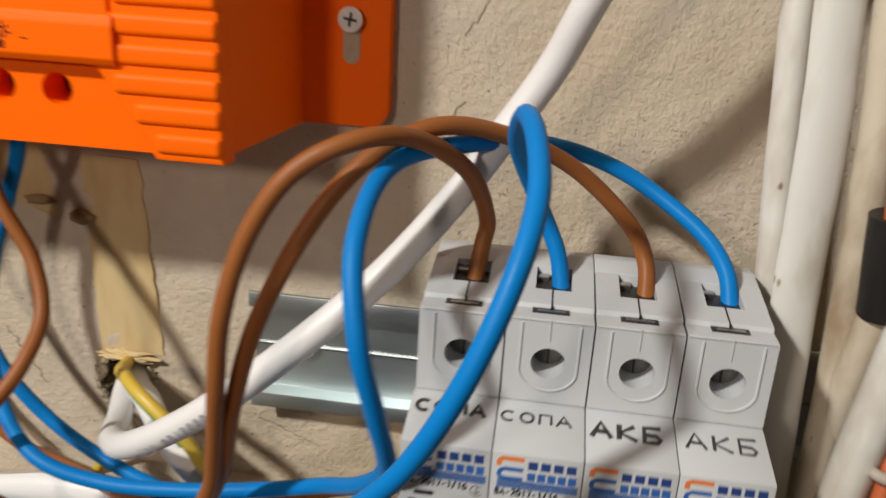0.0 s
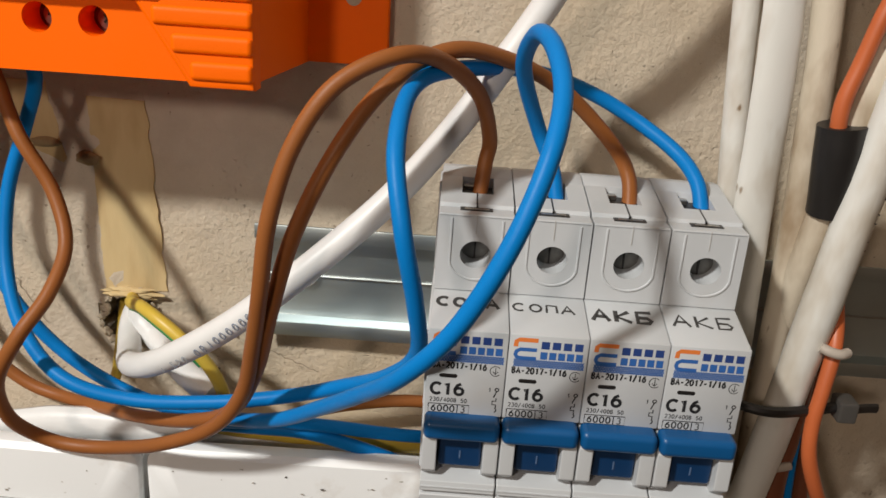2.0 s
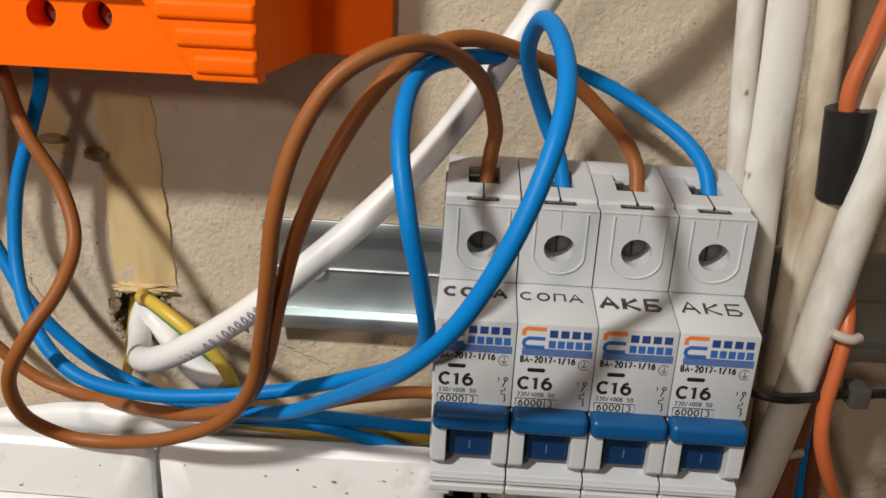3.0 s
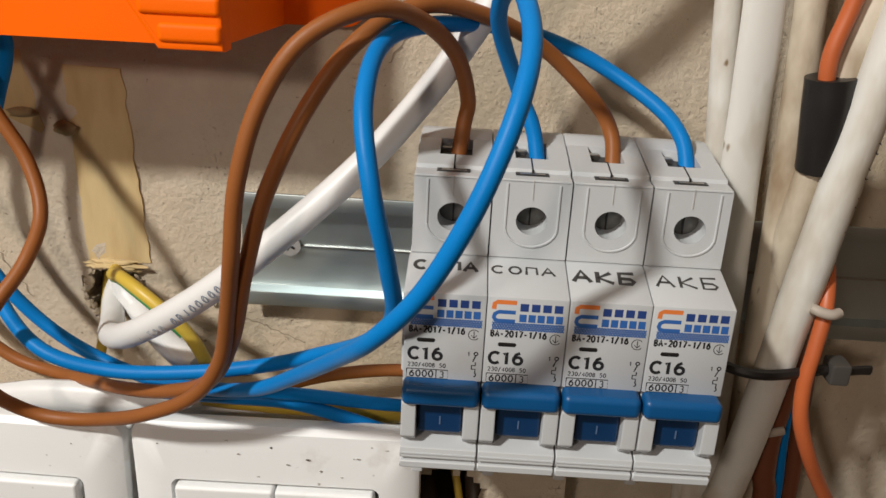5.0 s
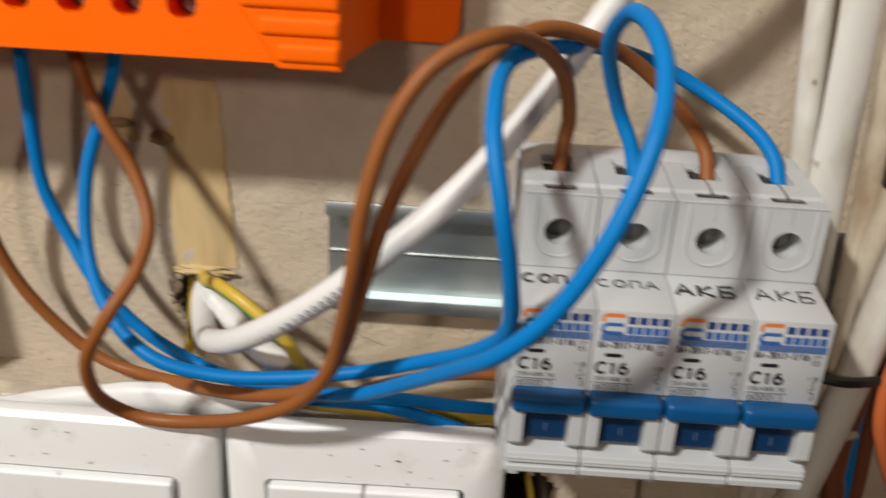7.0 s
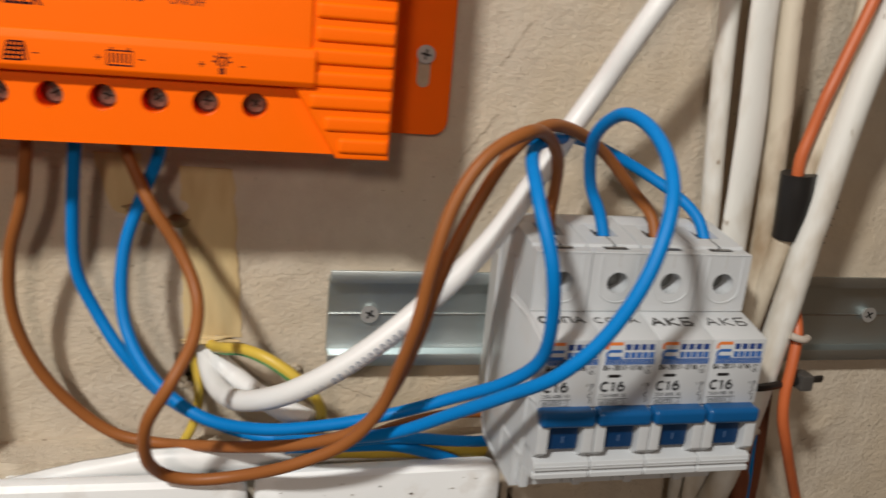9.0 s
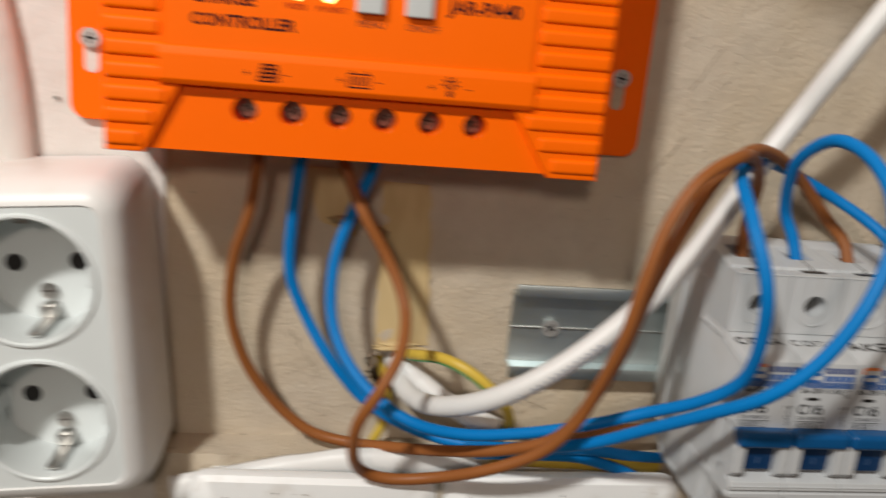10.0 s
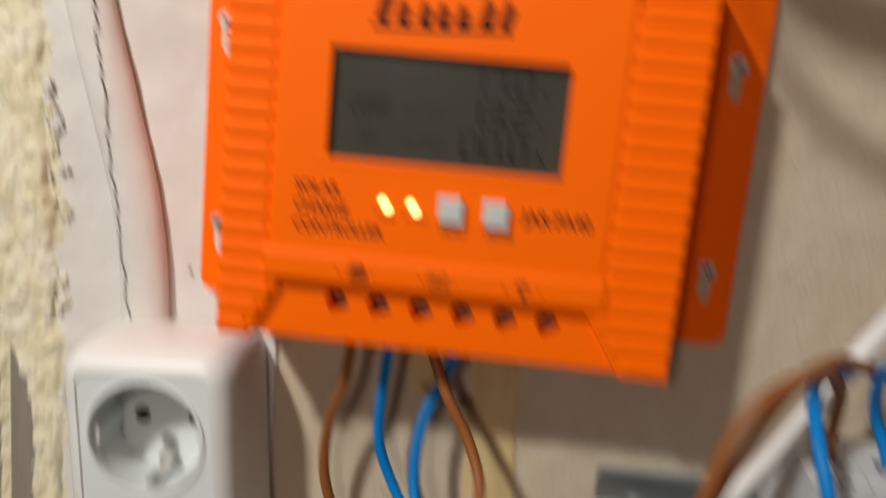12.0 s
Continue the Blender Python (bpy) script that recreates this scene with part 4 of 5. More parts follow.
# maker's mark above the display, drawn as plain slanted bars
bm = bmesh.new()
for i, (l, h) in enumerate(((0.0, 0.008), (0.0058, 0.0055), (0.0120, 0.0055), (0.0170, 0.0055), (0.0225, 0.0055), (0.0290, 0.0075), (0.0345, 0.0075))):
    x = -0.1345 + l
    stroke([[(x, 0.1515), (x + h * 0.25, 0.1515 + h)]], 0.0030, y, bm)
stroke([[(-0.137, 0.1502), (-0.118, 0.1508), (-0.098, 0.1520)]], 0.0011, y, bm)
part("emblem_bars", bm, INK_NAVY, ctl, smooth=False)

# display
lcd = part("display", box(-0.1485, -0.0785, -0.0445, -0.0402, 0.1120, 0.1445), LCD, ctl, "dark grey liquid crystal display, switched on")
yl = -0.04453
SEG = {"0": [[(0, 0), (0, 1), (1, 1), (1, 0), (-0.1, 0)]], "1": [[(1, 1.05), (1, -0.05)]], "2": [[(-0.1, 1), (1, 1), (1, 0.5), (0, 0.5), (0, 0), (1.1, 0)]],
       "3": [[(-0.1, 1), (1, 1), (1, 0), (-0.1, 0)], [(0.05, 0.5), (0.86, 0.5)]], "7": [[(-0.1, 1), (1, 1), (1, -0.05)]]}
def digit(ch, x, z, w, h, bm):
    stroke([[(x + px * w, z + pz * h) for px, pz in line] for line in SEG[ch]], 0.0010, yl, bm)
for zrow, digits, unit, word in ((0.1348, "170", "v", "INPUT"), (0.1254, "132", "v", "BATTERY"), (0.1160, "000", "A", "OUTPUT")):
    for ch, x in zip(digits, (-0.1085, -0.1022, -0.0945)):
        bm = bmesh.new()
        digit(ch, x, zrow, 0.0042, 0.0066, bm)
        part("display_digit", bm, LCD_INK, lcd, smooth=False)
    part("display_point", stroke([[(-0.0965, zrow - 0.0002), (-0.0965, zrow + 0.0009)]], 0.0011, yl), LCD_INK, lcd, smooth=False)
    lettering(unit, -0.0875, yl, zrow, 0.0030, LCD_INK, lcd, "display_unit")
    lettering(word, -0.1262, yl, zrow + 0.0012, 0.0034, LCD_FAINT, lcd, "display_word", width=(0.0110, 0.0140, 0.0130)[("INPUT", "BATTERY", "OUTPUT").index(word)])
part("display_symbol", stroke([[(-0.1410, 0.1352), (-0.1330, 0.1352), (-0.1300, 0.1402), (-0.1380, 0.1402), (-0.1410, 0.1352)], [(-0.1395, 0.1377), (-0.1315, 0.1377)]], 0.0005, yl), LCD_FAINT, lcd, smooth=False)
bm = stroke([[(-0.1415, 0.1262), (-0.1300, 0.1262), (-0.1300, 0.1308), (-0.1415, 0.1308), (-0.1415, 0.1262)]], 0.0006, yl)
for i in range(4):
    stroke([[(-0.1390 + 0.0022 * i, 0.1270), (-0.1380 + 0.0022 * i, 0.1300)]], 0.0012, yl, bm)
part("display_symbol", bm, LCD_INK, lcd, smooth=False)
part("display_symbol", stroke([arc(-0.1360, 0.1195, 0.0014, 0.0014, 0, 360, 12)] + [[(-0.1360 + 0.002 * math.cos(radians(a)), 0.1195 + 0.002 * math.sin(radians(a))), (-0.1360 + 0.0032 * math.cos(radians(a)), 0.1195 + 0.0032 * math.sin(radians(a)))] for a in range(0, 360, 45)], 0.0004, yl), LCD_FAINT, lcd, smooth=False)

# ---- double socket ----
SC = (-0.2010, 0.0, -0.0075)
SA = -4.5
sock = thing("double_socket", SC[0], 0.0, SC[2], "white double earthed wall socket, surface-mounted, slightly crooked", "socket")
def s_(bm):
    return turned(bm, SA, SC)
cx, cz = SC[0], SC[2]
part("back_box", s_(box(cx - 0.0265, cx + 0.0265, -0.0172, -0.002, cz - 0.048, cz + 0.048, 0.003, 2)), WHITE_PLASTIC, sock)
FY = -0.0391
zs = (cz + 0.0220, cz - 0.0220)
bm = bmesh.new()
rings = []
for inset, yy, r in ((0.0, -0.002, 0.010), (0.0, -0.0200, 0.010), (0.0004, -0.0285, 0.010), (0.0018, -0.0350, 0.009), (0.0042, -0.0385, 0.007), (0.0068, -0.0395, 0.004),
                     (0.0074, -0.0397, 0.0050), (0.0077, -0.0393, 0.0048), (0.0080, -0.0385, 0.0046), (0.0081, -0.0300, 0.0046)):
    ring = []
    for sx, sz, a0 in ((1, 1, 0), (-1, 1, 90), (-1, -1, 180), (1, -1, 270)):
        for k in range(7):
            a = radians(a0 + 15 * k)
            ring.append(bm.verts.new((cx + sx * (0.0299 - inset - r) + r * math.cos(a), yy, cz + sz * (0.0518 - inset - r) + r * math.sin(a))))
    rings.append(ring)
for a, b in zip(rings, rings[1:]):
    for i in range(len(a)):
        bm.faces.new((a[i], a[(i + 1) % len(a)], b[(i + 1) % len(b)], b[i]))
part("cover", s_(bm), WHITE_PLASTIC, sock)
for zc in zs:
    pan = part("socket_panel", s_(holed_block(cx - 0.02205, cx + 0.02205, zc - 0.0220, zc + 0.0220, cx, zc, 0.0190, FY, -0.0188, 48)), SOCKET_WHITE, sock)
    rim_bm = bmesh.new()
    loops = []
    for k in range(48):
        a = 2 * math.pi * k / 48
        loops.append([rim_bm.verts.new((cx + r * math.cos(a), yy, zc + r * math.sin(a))) for r, yy in ((0.0186, -0.0360), (0.0187, -0.0395), (0.0192, -0.0400), (0.0199, -0.0399), (0.0204, -0.0388))])
    for a, b in zip(loops, loops[1:] + loops[:1]):
        for k in range(4):
            rim_bm.faces.new((a[k], b[k], b[k + 1], a[k + 1]))
    part("well_rim", s_(rim_bm), SOCKET_WHITE, pan)
    part("well_floor", s_(box(cx - 0.0192, cx + 0.0192, -0.0190, -0.0178, zc - 0.0192, zc + 0.0192)), SOCKET_WHITE, pan)
    for dx in (-0.0095, 0.0095):
        # flat black disc that paints the shade of the pin hole
        part("pin_hole", s_(disc(cx + dx, -0.01925, zc + 0.0, 0.0028, 0.0006, 24)), BLACK_PLASTIC_AND_SHADE, pan, "black disc for a pin hole, shade put into its colour")
    scr = disc(cx, -0.0206, zc - 0.009, 0.0026, 0.0016, 20, 0.0022)
    screw_ = part("centre_screw", s_(scr), STEEL, pan)
    # slot painted as a darker steel strip, for its shade
    part("screw_slot", s_(box(cx - 0.0019, cx + 0.0019, -0.0208, -0.0204, zc - 0.0093, zc - 0.0087)), SLOT_STEEL, screw_)
    for s, nm in ((1, "earth_clip"), (-1, "earth_clip")):
        zz = zc + s * 0.0172
        clip = box(cx - 0.0019, cx + 0.0019, -0.0365, -0.0190, zz - 0.0008, zz + 0.0008, 0.0005)
        part(nm, s_(clip), STEEL, pan, "bright metal earthing clip")
        if s < 0:
            part("clip_tongue", s_(box(cx - 0.0026, cx + 0.0026, -0.0240, -0.0190, zz + 0.0005, zz + 0.0045, 0.0007)), STEEL, pan)
    for s in (-1, 1):
        part("guide_rib", s_(box(cx + s * 0.0178 - 0.0014, cx + s * 0.0178 + 0.0014, -0.0370, -0.0188, zc - 0.0035, zc + 0.0035, 0.0009, 3)), SOCKET_WHITE, pan)

# ---- light switches below ----
def switch(x0, x1, ztop, rockers, label, tilt):
    zb = ztop - 0.081
    cx = (x0 + x1) / 2
    s = thing("light_switch", cx, 0.0, zb, label, "light switch", "switches below the breakers")
    def q(bm):
        return turned(bm, tilt, (cx, 0, ztop))
    part("back_box", q(box(x0 + 0.004, x1 - 0.003, -0.0330, -0.0125, zb + 0.009, ztop - 0.010, 0.002, 2)), SWITCH_WHITE, s)
    bm = bmesh.new()
    rings = []
    for inset, yy in ((0.0040, -0.0300), (0.0006, -0.0325), (0.0, -0.0345), (0.0003, -0.0372), (0.0018, -0.0388), (0.0090, -0.0400), (0.0112, -0.0400), (0.0120, -0.0350)):
        ring, r = [], 0.005 if inset < 0.005 else 0.0025
        for sx, sz, a0 in ((1, 1, 0), (-1, 1, 90), (-1, -1, 180), (1, -1, 270)):
            for k in range(5):
                a = radians(a0 + 22.5 * k)
                hx, hz = (x1 - x0) / 2 - inset - r, (ztop - zb) / 2 - inset - r
                hz -= 0.006 if inset > 0.005 else 0
                ring.append(bm.verts.new((cx + sx * hx + r * math.cos(a), yy, (ztop + zb) / 2 + sz * hz + r * math.sin(a))))
        rings.append(ring)
    for a, b in zip(rings, rings[1:]):
        for i in range(len(a)):
            bm.faces.new((a[i], a[(i + 1) % len(a)], b[(i + 1) % len(b)], b[i]))
    part("frame", q(bm), SWITCH_WHITE, s)
    n, a, b = rockers, x0 + 0.0125, x1 - 0.0125
    for i in range(n):
        l, r = a + (b - a) * i / n, a + (b - a) * (i + 1) / n
        part("rocker", q(box(l + 0.0002, r - 0.0002, -0.0420, -0.0350, zb + 0.0185, ztop - 0.0185, 0.0010, 3)), SWITCH_WHITE, s)
    random.seed(int(x0 * -1000) + 7)
    for i in range(14):
        zz = random.uniform(0.0040, 0.0160)
        part("dirt_speck", q(lump(random.uniform(x0 + 0.008, x1 - 0.008), -0.0385 - 0.0016 * min(1, (zz - 0.0024) / 0.0066), ztop - zz, random.uniform(0.0001, 0.0006), 0.00010, random.uniform(0.0001, 0.0003), i, 0.8, 2)), SHADE_AND_DIRT if i % 7 == 0 else GRIME, s)
switch(-0.0755, 0.0055, -0.0465, 2, "white double rocker light switch, scuffed, beneath the breakers", -0.6)
switch(-0.1570, -0.0775, -0.0480, 1, "white single rocker light switch, dusty and chipped", 1.0)

# ---- wires ----
def cable(name, points, r, mat_, label, category="wire", group="", flat=1.0, wobble=0.015, steps=8):
    ob = part(name, tube(points, r, 14, steps, flat, wobble), mat_)
    return tagged(ob, label, category, group)

G = "wires from the controller to the breakers"
cable("blue_wire", [(-104.5, -24, 58), (-105.0, -19.5, 49.4), (-110.2, -17.7, 35.8), (-115.2, -20.1, 18.9), (-114.5, -26.5, 0.4), (-106.1, -37.6, -12.5), (-91.8, -47.1, -21.2), (-74.4, -48.1, -25.5),
      (-54.1, -47.6, -25.0), (-34.6, -48.3, -21.3), (-18.4, -53.9, -13.7), (-7.0, -64.8, -4.0), (-0.3, -73.6, 7.0), (-1.1, -80.7, 22.0), (-4.2, -83.4, 38.2), (-6.8, -74.7, 53.3), (-3.9, -58.3, 62.6),
      (9.1, -41.8, 64.0), (24.9, -23.7, 60.9), (42.1, -16.8, 54.4), (58.3, -24.3, 45.5), (64.5, -32.5, 39), (65.8, -38.5, 31)], 0.00187, BLUE_WIRE, "bright blue insulated wire looping into the fourth breaker", group=G)
cable("blue_wire", [(-126.4, -25.8, 58), (-128.9, -20.1, 32.6), (-128.9, -18.3, 14.0), (-123.0, -19.1, -0.6), (-114.1, -22.9, -13.9), (-102.2, -23.0, -27.6), (-86.5, -25.3, -36.0), (-68.8, -30.8, -38.5),
      (-51.4, -40.6, -33.9), (-35.0, -53.3, -25.0), (-22.0, -66.2, -12.7), (-11.4, -80.0, -0.3), (-2.5, -92.1, 11.2), (7.0, -96.9, 24.1), (15.3, -97.6, 40.5), (21.2, -92.7, 56.1), (23.5, -83.2, 66.2),
      (22.1, -71.9, 73.2), (19.6, -59.7, 74.1), (18.5, -46.4, 65.2), (24.2, -35.2, 49.6), (28.6, -35.5, 40), (30.4, -38.5, 31)], 0.00187, BLUE_WIRE, "bright blue insulated wire in a tall loop to the second breaker", group=G)
cable("brown_wire", [(-116, -22, 58), (-112.9, -22.9, 49.2), (-106.7, -27.3, 36.7), (-98.4, -29.2, 23.1), (-93.2, -35.6, 11.2), (-93.8, -45.3, 1.7), (-99.1, -52.7, -7.6), (-105.8, -52.4, -20.6), (-106.5, -48.1, -33.4),
      (-102.6, -41.7, -42.9), (-93.6, -40.5, -46.1), (-80.5, -42.8, -44.1), (-65.7, -50.5, -36.6), (-50.8, -56.2, -26.9), (-42.0, -60.4, -14.3), (-38.0, -65.4, 1.1), (-35.0, -70.5, 17.2), (-32.6, -72.3, 34.2),
      (-27.9, -70.7, 50.1), (-19.7, -68.5, 62.5), (-7.8, -63.9, 68.5), (1.4, -53.7, 66.2), (9.4, -43.2, 57.9), (12.8, -34.9, 46.4), (12.2, -35.2, 40), (11.2, -38.5, 31)], 0.00187, BROWN_WIRE, "brown insulated wire curling into the first breaker", group=G)
cable("brown_wire", [(-139.2, -24.1, 58), (-141.5, -22.9, 36.5), (-146.5, -19.6, 18.6), (-147.6, -16.2, -0.8), (-142.7, -13.6, -18.8), (-133.4, -11.5, -33.9), (-120.8, -11.5, -45.0), (-107.0, -14.2, -47.8),
      (-92.4, -22.9, -44.6), (-77.1, -35.3, -38.6), (-60.3, -46.8, -31.5), (-46.1, -55.4, -22.2), (-38.4, -60.4, -7.2), (-33.6, -66.2, 10.9), (-28.4, -66.3, 29.8), (-19.7, -63.4, 48.6), (-9.5, -57.6, 62.3),
      (2.7, -49.2, 68.4), (16.3, -39.5, 65.6), (30.4, -30.1, 57.7), (43.6, -26.4, 45.5), (47.6, -33.5, 39), (48.0, -38.5, 31)], 0.00187, BROWN_WIRE, "brown insulated wire arching over to the third breaker", group=G)
white = cable("white_cable", [(90, -36, 190), (66, -40, 152), (50, -41, 128), (37.3, -40.8, 107.2), (30.1, -38.6, 93.6), (23.8, -34.5, 79.4), (15.3, -34.5, 65.4), (5.0, -37.5, 49.8), (-9.0, -45.0, 33.3), (-26.5, -51.0, 17.1),
      (-45.9, -52.2, 0.4), (-65.0, -47.8, -13.4), (-79.2, -33.4, -23.6), (-87.0, -15.3, -28.5), (-91.0, -2, -25.4), (-92, 12, -22)], 0.0034, WHITE_CABLE, "thick white sheathed cable crossing the wall into the hole", "cable", wobble=0.01)
# worn figures printed along the white cable
line = glide([(-32, -56.6, 12.5), (-45.9, -55.9, 0.4), (-58, -54.0, -9.6), (-68, -50, -15.8)], 12)
length = [0.0]
for a, b in zip(line, line[1:]):
    length.append(length[-1] + (b - a).length)
for i, ch in enumerate("0000000001B0 052 7"):
    at_ = 0.006 + i * 0.00215
    k = max(j for j in range(len(line) - 1) if length[j] <= at_)
    q, d = line[k], (line[k + 1] - line[k]).normalized()
    q = q + d * (at_ - length[k])
    n = Vector((-d.z, 0, d.x)).normalized()
    bm = stroke([[((0.5 - px) * -0.0012, (pz - 0.5) * 0.0021) for px, pz in l] for l in FIGURES[ch]], 0.00030, 0.0)
    for v in bm.verts:
        u, w = v.co.x, v.co.z + 0.0004
        v.co = q - d * u - n * -w + Vector((0, w * w / 0.0068 + (0.0012 if i > 11 else 0) * 0 - 0.00004, 0))
    if len(bm.verts):
        part("printed_figure", bm, INK_FADED if i > 11 else INK_GREY, white, smooth=False)
    else:
        bm.free()

cable("white_stub", [(-93, 10, -22), (-87.5, -3.9, -23.6), (-81.9, -8.0, -27.6), (-76.4, -14.0, -29.6), (-70.3, -19.8, -31.4), (-63.5, -25.1, -33), (-57.3, -30.0, -33.5)], 0.0037, WHITE_CABLE, "short white cable stub coming out of the hole", "cable", wobble=0.12)
earth = cable("earth_wire", [(-94, 10, -19), (-89.6, -4.2, -17.6), (-85.6, -14.9, -13.9), (-79.6, -23.6, -10.6), (-72.9, -30.0, -10.7), (-65.5, -33.1, -14.6), (-58.7, -33.7, -21.2), (-55.2, -32.7, -28.7), (-56, -27, -37), (-60, -20, -45)], 0.0018, YELLOW_WIRE, "yellow and green earth wire curving from the hole")
part("green_stripe", tube([(-89.6, -4.6, -18.9), (-85.6, -15.3, -15.2), (-79.8, -24.0, -11.9), (-73.4, -30.4, -12.0), (-66.4, -33.5, -15.7), (-59.8, -34.1, -22.0)], 0.0009, 8), GREEN_STRIPE, earth)
cable("yellow_wire", [(-97, 8, -24), (-94, -5, -33), (-95, -8, -43), (-99, -9, -52)], 0.0016, YELLOW_WIRE, "dull yellow wire hanging from the hole")
cable("white_sleeve", [(-165, -20, -64), (-135, -21, -57), (-112, -21, -52.5), (-95, -22, -51), (-75, -22, -52), (-50, -20, -55), (-25, -18, -59), (0, -16, -62)], 0.0052, WHITE_CABLE, "white cable sleeve lying behind the switches", "cable", flat=0.7, wobble=0.12)
cable("yellow_wire", [(-58, -24, -46), (-45, -26, -45.5), (-30, -26, -46), (-15, -22, -49), (5, -16, -53)], 0.0034, YELLOW_WIRE, "dusty yellow wire running under the breakers", wobble=0.08)
cable("blue_wire", [(-70, -36, -37), (-52, -38, -36.5), (-36, -37, -36), (-22, -33, -39), (-10, -28, -43), (4, -22, -47), (14, -18, -48)], 0.00187, BLUE_WIRE, "blue wire running behind and under the breakers")
cable("blue_wire", [(-66, -34, -40), (-48, -36, -39), (-32, -35, -40), (-20, -33, -44), (-10, -30, -49), (-4, -26, -54)], 0.00187, BLUE_WIRE, "blue wire dipping behind the switch")
cable("brown_wire", [(-44, -24, -46), (-35, -23, -42), (-22, -20, -39.5), (-5, -16, -39), (12, -13, -41)], 0.00187, BROWN_WIRE, "brown wire running behind the breakers")

cable("brown_cable", [(3, 30, -82), (5, 6, -84), (7, -9, -92), (8, -12, -110), (9, -12, -190)], 0.0040, DARK_SHEATH, "dark brown cable coming out of the lower hole", "cable")
cable("brown_cable", [(18, 30, -80), (21, 6, -82), (23, -8, -92), (24, -12, -110), (25, -12, -190)], 0.0036, DARK_SHEATH, "dark brown cable beside the lower hole", "cable")
cable("yellow_wire", [(12, 20, -72), (14, 0, -77), (17, -9, -86), (19, -11, -105), (20, -11, -180)], 0.0013, YELLOW_WIRE, "thin yellow wire hanging below the breakers")
tagged(part("plaster_lump", lump(0.0290, -0.0125, -0.0900, 0.0045, 0.0030, 0.0110, 8, 0.5, 3), CRUMB, None, "", True, 60), "pale crumbling plaster lump by the lower hole", "plaster lump", kind="structure")

# ---- cables beside the breakers ----
def riser(name, pts, r, mat_, label, flat=1.0):
    return cable(name, pts, r, mat_, label, "cable", "risers beside the breakers", flat, 0.04)
riser("riser_cable", [(64, -15, 340), (71, -17, 130), (74.5, -18, 70), (77.5, -19, 35), (80, -19, 0), (84, -19, -60), (88, -18, -140), (90, -18, -240)], 0.0034, PALE_CABLE, "pale white cable running up the wall")
riser("riser_cable", [(69, -28, 340), (75.5, -30, 130), (79, -31, 70), (80.5, -31, 30), (83, -30, -10), (86, -28, -70), (84, -25, -240)], 0.0049, PALE_CABLE, "thick flat whitish cable running up the wall", 0.5)
riser("riser_cable", [(78, -28, 340), (85, -30, 130), (89.5, -31, 68), (92, -31, 20), (93.5, -29, -20), (94, -27, -70), (92, -25, -240)], 0.0037, OLD_CABLE, "aged cream cable with brown specks")
riser("riser_cable", [(126, -36, 340), (110, -37, 130), (103, -38, 82), (99.5, -38, 68), (96.5, -38, 50), (95, -37, 34), (94, -33, 12), (97, -24, -20), (98, -21, -80), (96, -20, -240)], 0.0036, OLD_CABLE, "aged cream cable bound with black tape")
riser("riser_cable", [(153, -42, 340), (117, -43, 130), (107, -43, 85), (101, -43, 42), (96.5, -42.5, 5), (93.5, -41, -25), (91, -37, -55), (86, -32, -95), (78, -28, -240)], 0.0047, PALE_CABLE, "thick cream cable slanting across the others")
slant = bpy.data.objects["riser_cable.004"]
random.seed(12)
for zz in range(48, -8, -6):
    f = (48 - zz) / 48
    x, y, z = (105.8 - 8.0 * f) / 1000, -0.0462 + 0.0008 * f, (zz + random.uniform(-0.8, 0.8)) / 1000
    part("print_mark", stroke([arc(x, z, 0.0005, 0.0013, 40, 300, 7)], 0.0003, y), INK_BLACK, slant, smooth=False)
riser("orange_cable", [(132, -42, 260), (122, -42, 190), (109, -42, 125), (99.5, -42, 92), (96, -42, 81), (94, -41.5, 71), (92, -41.5, 62), (92.5, -41, 54), (95.5, -38, 40), (99.5, -36, 26), (102.5, -40, 11), (102, -45, 2.5), (100.5, -47.5, -8), (99.5, -48.5, -17.5), (100.5, -49, -27), (105, -48, -38), (112, -44, -50), (126, -36, -72), (150, -26, -110)], 0.0019, ORANGE_CABLE, "thin orange cable weaving behind the cream one")
riser("orange_cable", [(104, -28, 8), (103, -30, -30), (102.5, -29, -45), (103.5, -28, -58), (106, -27, -80), (108, -24, -200)], 0.0032, RUST_CABLE, "rusty red-brown cable hanging down")
riser("blue_cable", [(106, -24, 0), (107, -26, -34), (108, -26, -50), (109.5, -26, -68), (112, -24, -110), (114, -22, -200)], 0.0014, BLUE_WIRE, "thin blue cable among the risers")
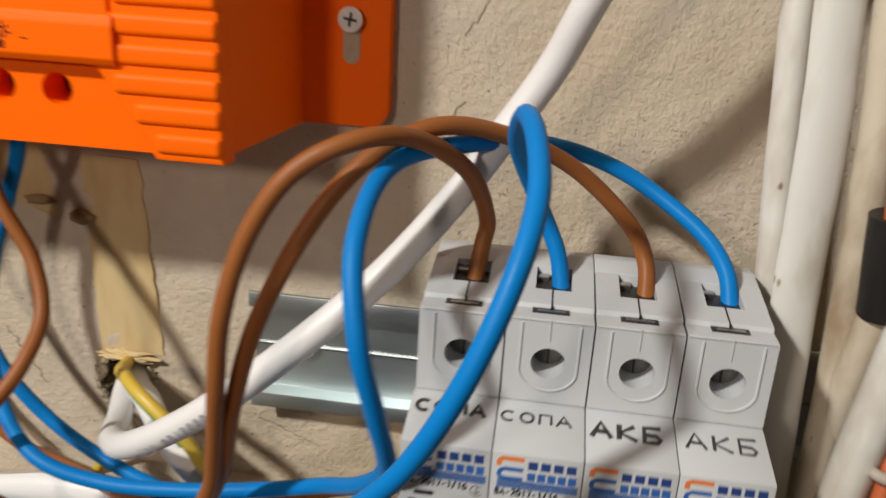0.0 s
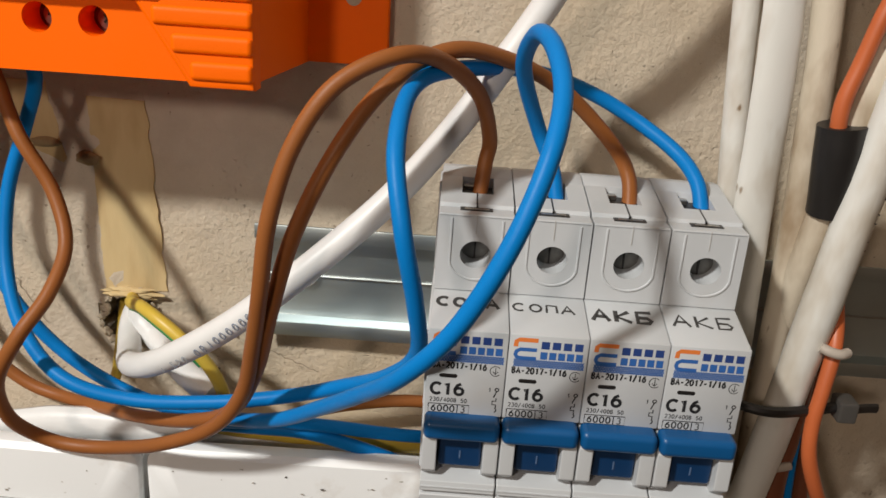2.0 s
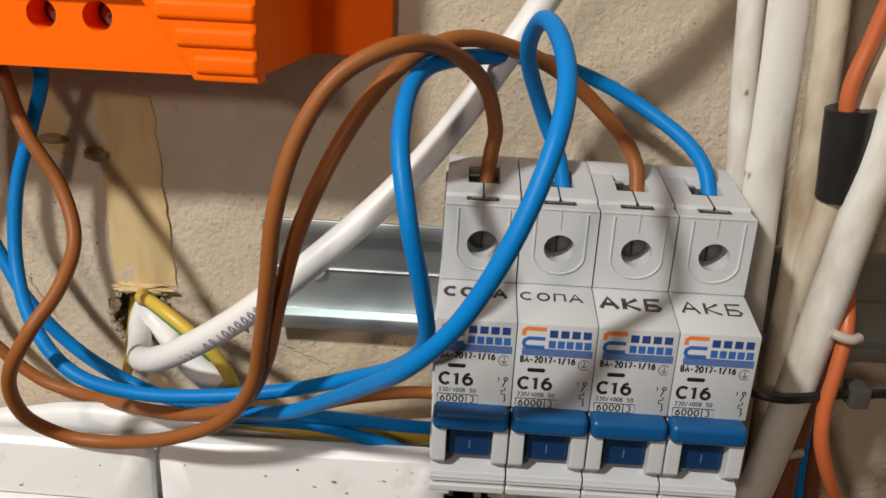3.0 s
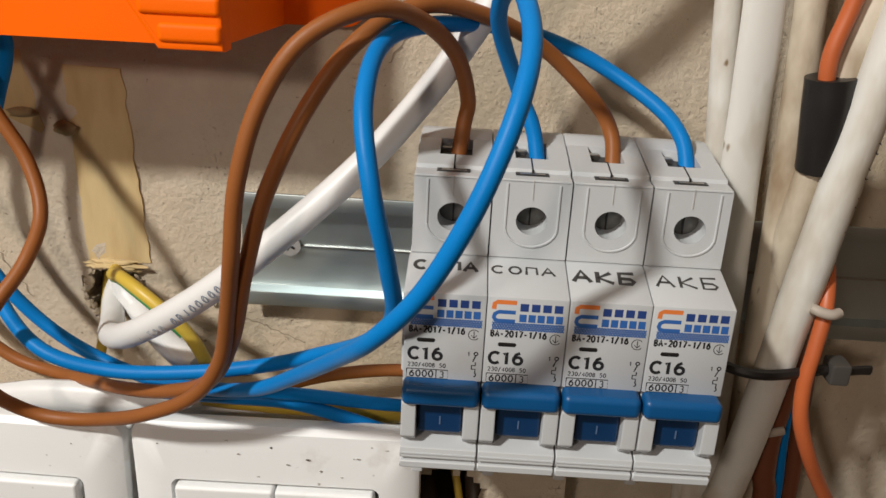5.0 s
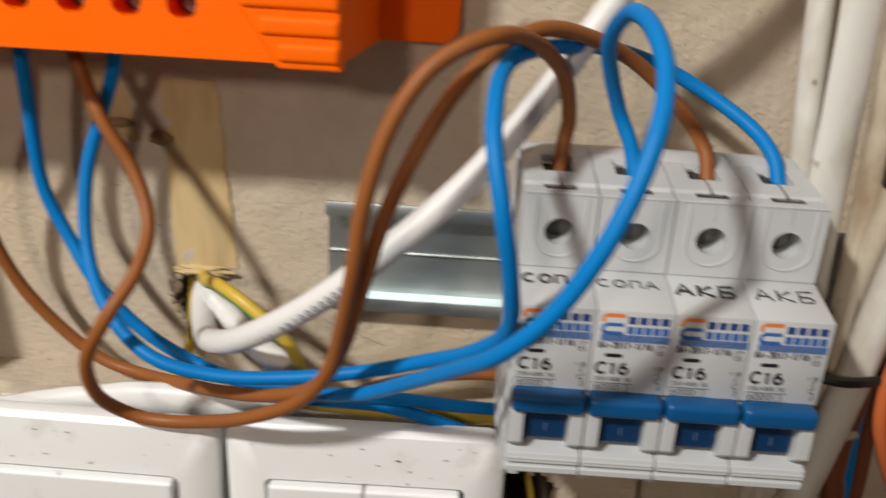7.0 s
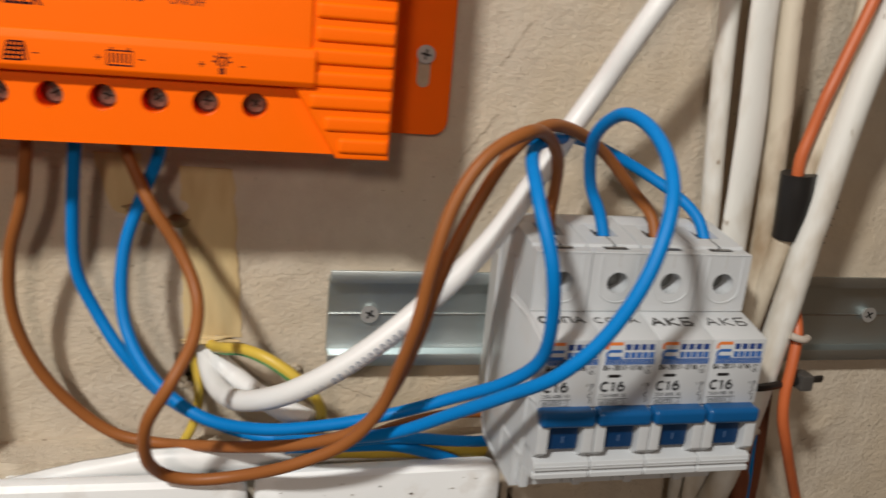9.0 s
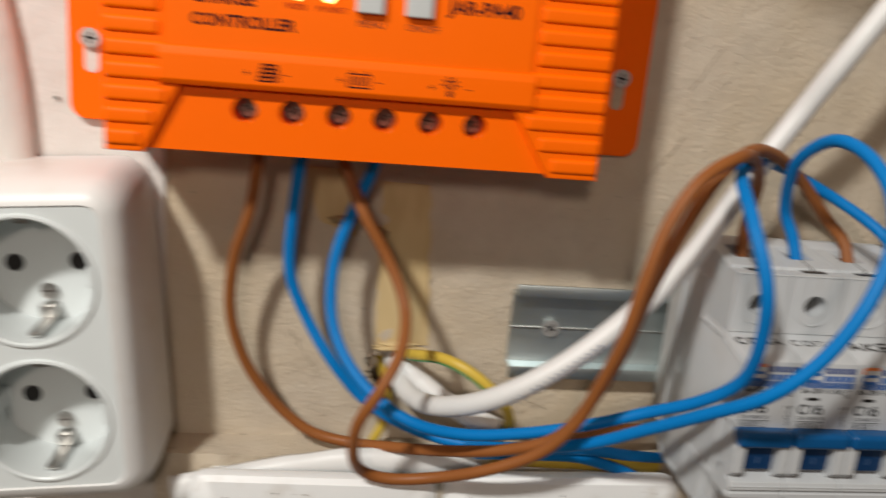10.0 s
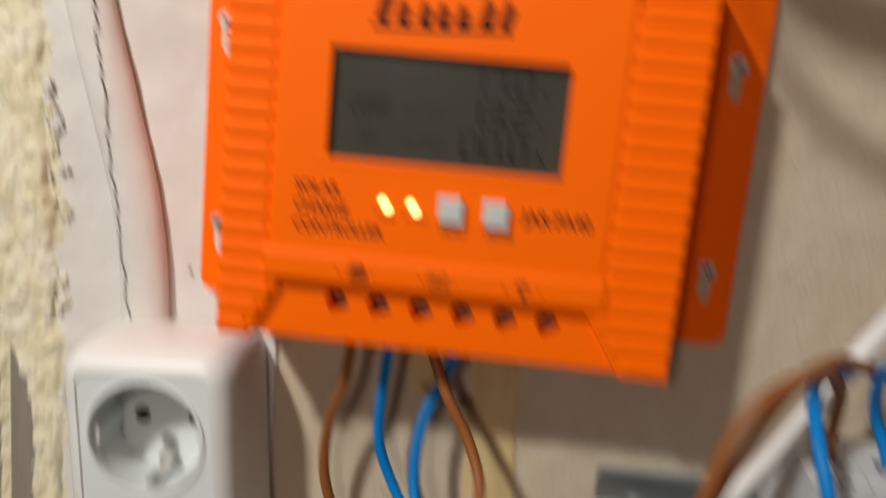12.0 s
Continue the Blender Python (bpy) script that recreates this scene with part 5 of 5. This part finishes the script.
riser("orange_cable", [(110, -22, 0), (112, -23, -34), (113.5, -23, -54), (115, -22, -80), (117, -20, -200)], 0.0022, RUST_CABLE, "rusty brown cable beside the blue one")
tape = part("black_tape", tube([(94.0, -39.5, 56.5), (95.2, -39, 46), (96.8, -37.5, 35)], 0.0060, 18, 6, 0.9, 0.06), BLACK_PLASTIC_AND_SHADE)
tagged(tape, "black insulating tape wrapped round the cables", "tape")
tie = thing("cable_tie", 0.092, -0.040, -0.015, "black nylon cable tie pulled round the cables", "cable tie")
part("strap", tube([(72, -40, -12.5), (80, -46, -14.5), (88, -48.5, -15.2), (97, -47.5, -14.8), (105, -45, -14.6), (111, -43, -15)], 0.0014, 8, 6), BLACK_PLASTIC_AND_SHADE, tie)
part("lock", box(0.1060, 0.1110, -0.0475, -0.0410, -0.0178, -0.0120, 0.0008), TIE_GREY, tie)
part("tail", tube([(110, -45, -14.8), (115, -43, -15.2), (118, -42, -15.6)], 0.0014, 8, 4, 0.6), BLACK_PLASTIC_AND_SHADE, tie)
cable("clear_tie", [(97.5, -47.5, 3.2), (99.5, -48.5, 2.6), (102, -48.8, 2.2), (104.2, -47.5, 2.2)], 0.0013, CLEAR_TIE, "milky plastic cable tie on the orange cable", "cable tie")
cable("clear_tie", [(94, -33, -40), (99, -34, -41), (104, -33, -40.5)], 0.0012, CLEAR_TIE, "milky plastic cable tie round the lower cables", "cable tie")
# unseen cables added above the controller to cast the shadows beside it
cable("white_cable", [(-190, -105, 420), (-150, -108, 330), (-118, -110, 270), (-100, -110, 244), (-92, -110, 236), (-80, -110, 224), (-66, -110, 216), (-50, -110, 211), (-30, -109, 210), (0, -106, 216), (40, -100, 240), (80, -90, 300), (95, -80, 380)], 0.0030, WHITE_CABLE, "unseen looped cable, added for the shadow it casts", "cable")
cable("grey_cable", [(-150, -106, 420), (-115, -109, 300), (-98, -110, 266), (-82, -110, 254), (-60, -110, 250), (-30, -109, 249), (0, -107, 252), (50, -100, 268), (100, -90, 310), (120, -80, 380)], 0.0090, OLD_CABLE, "unseen thick cable, added to cast a broad shadow", "cable")
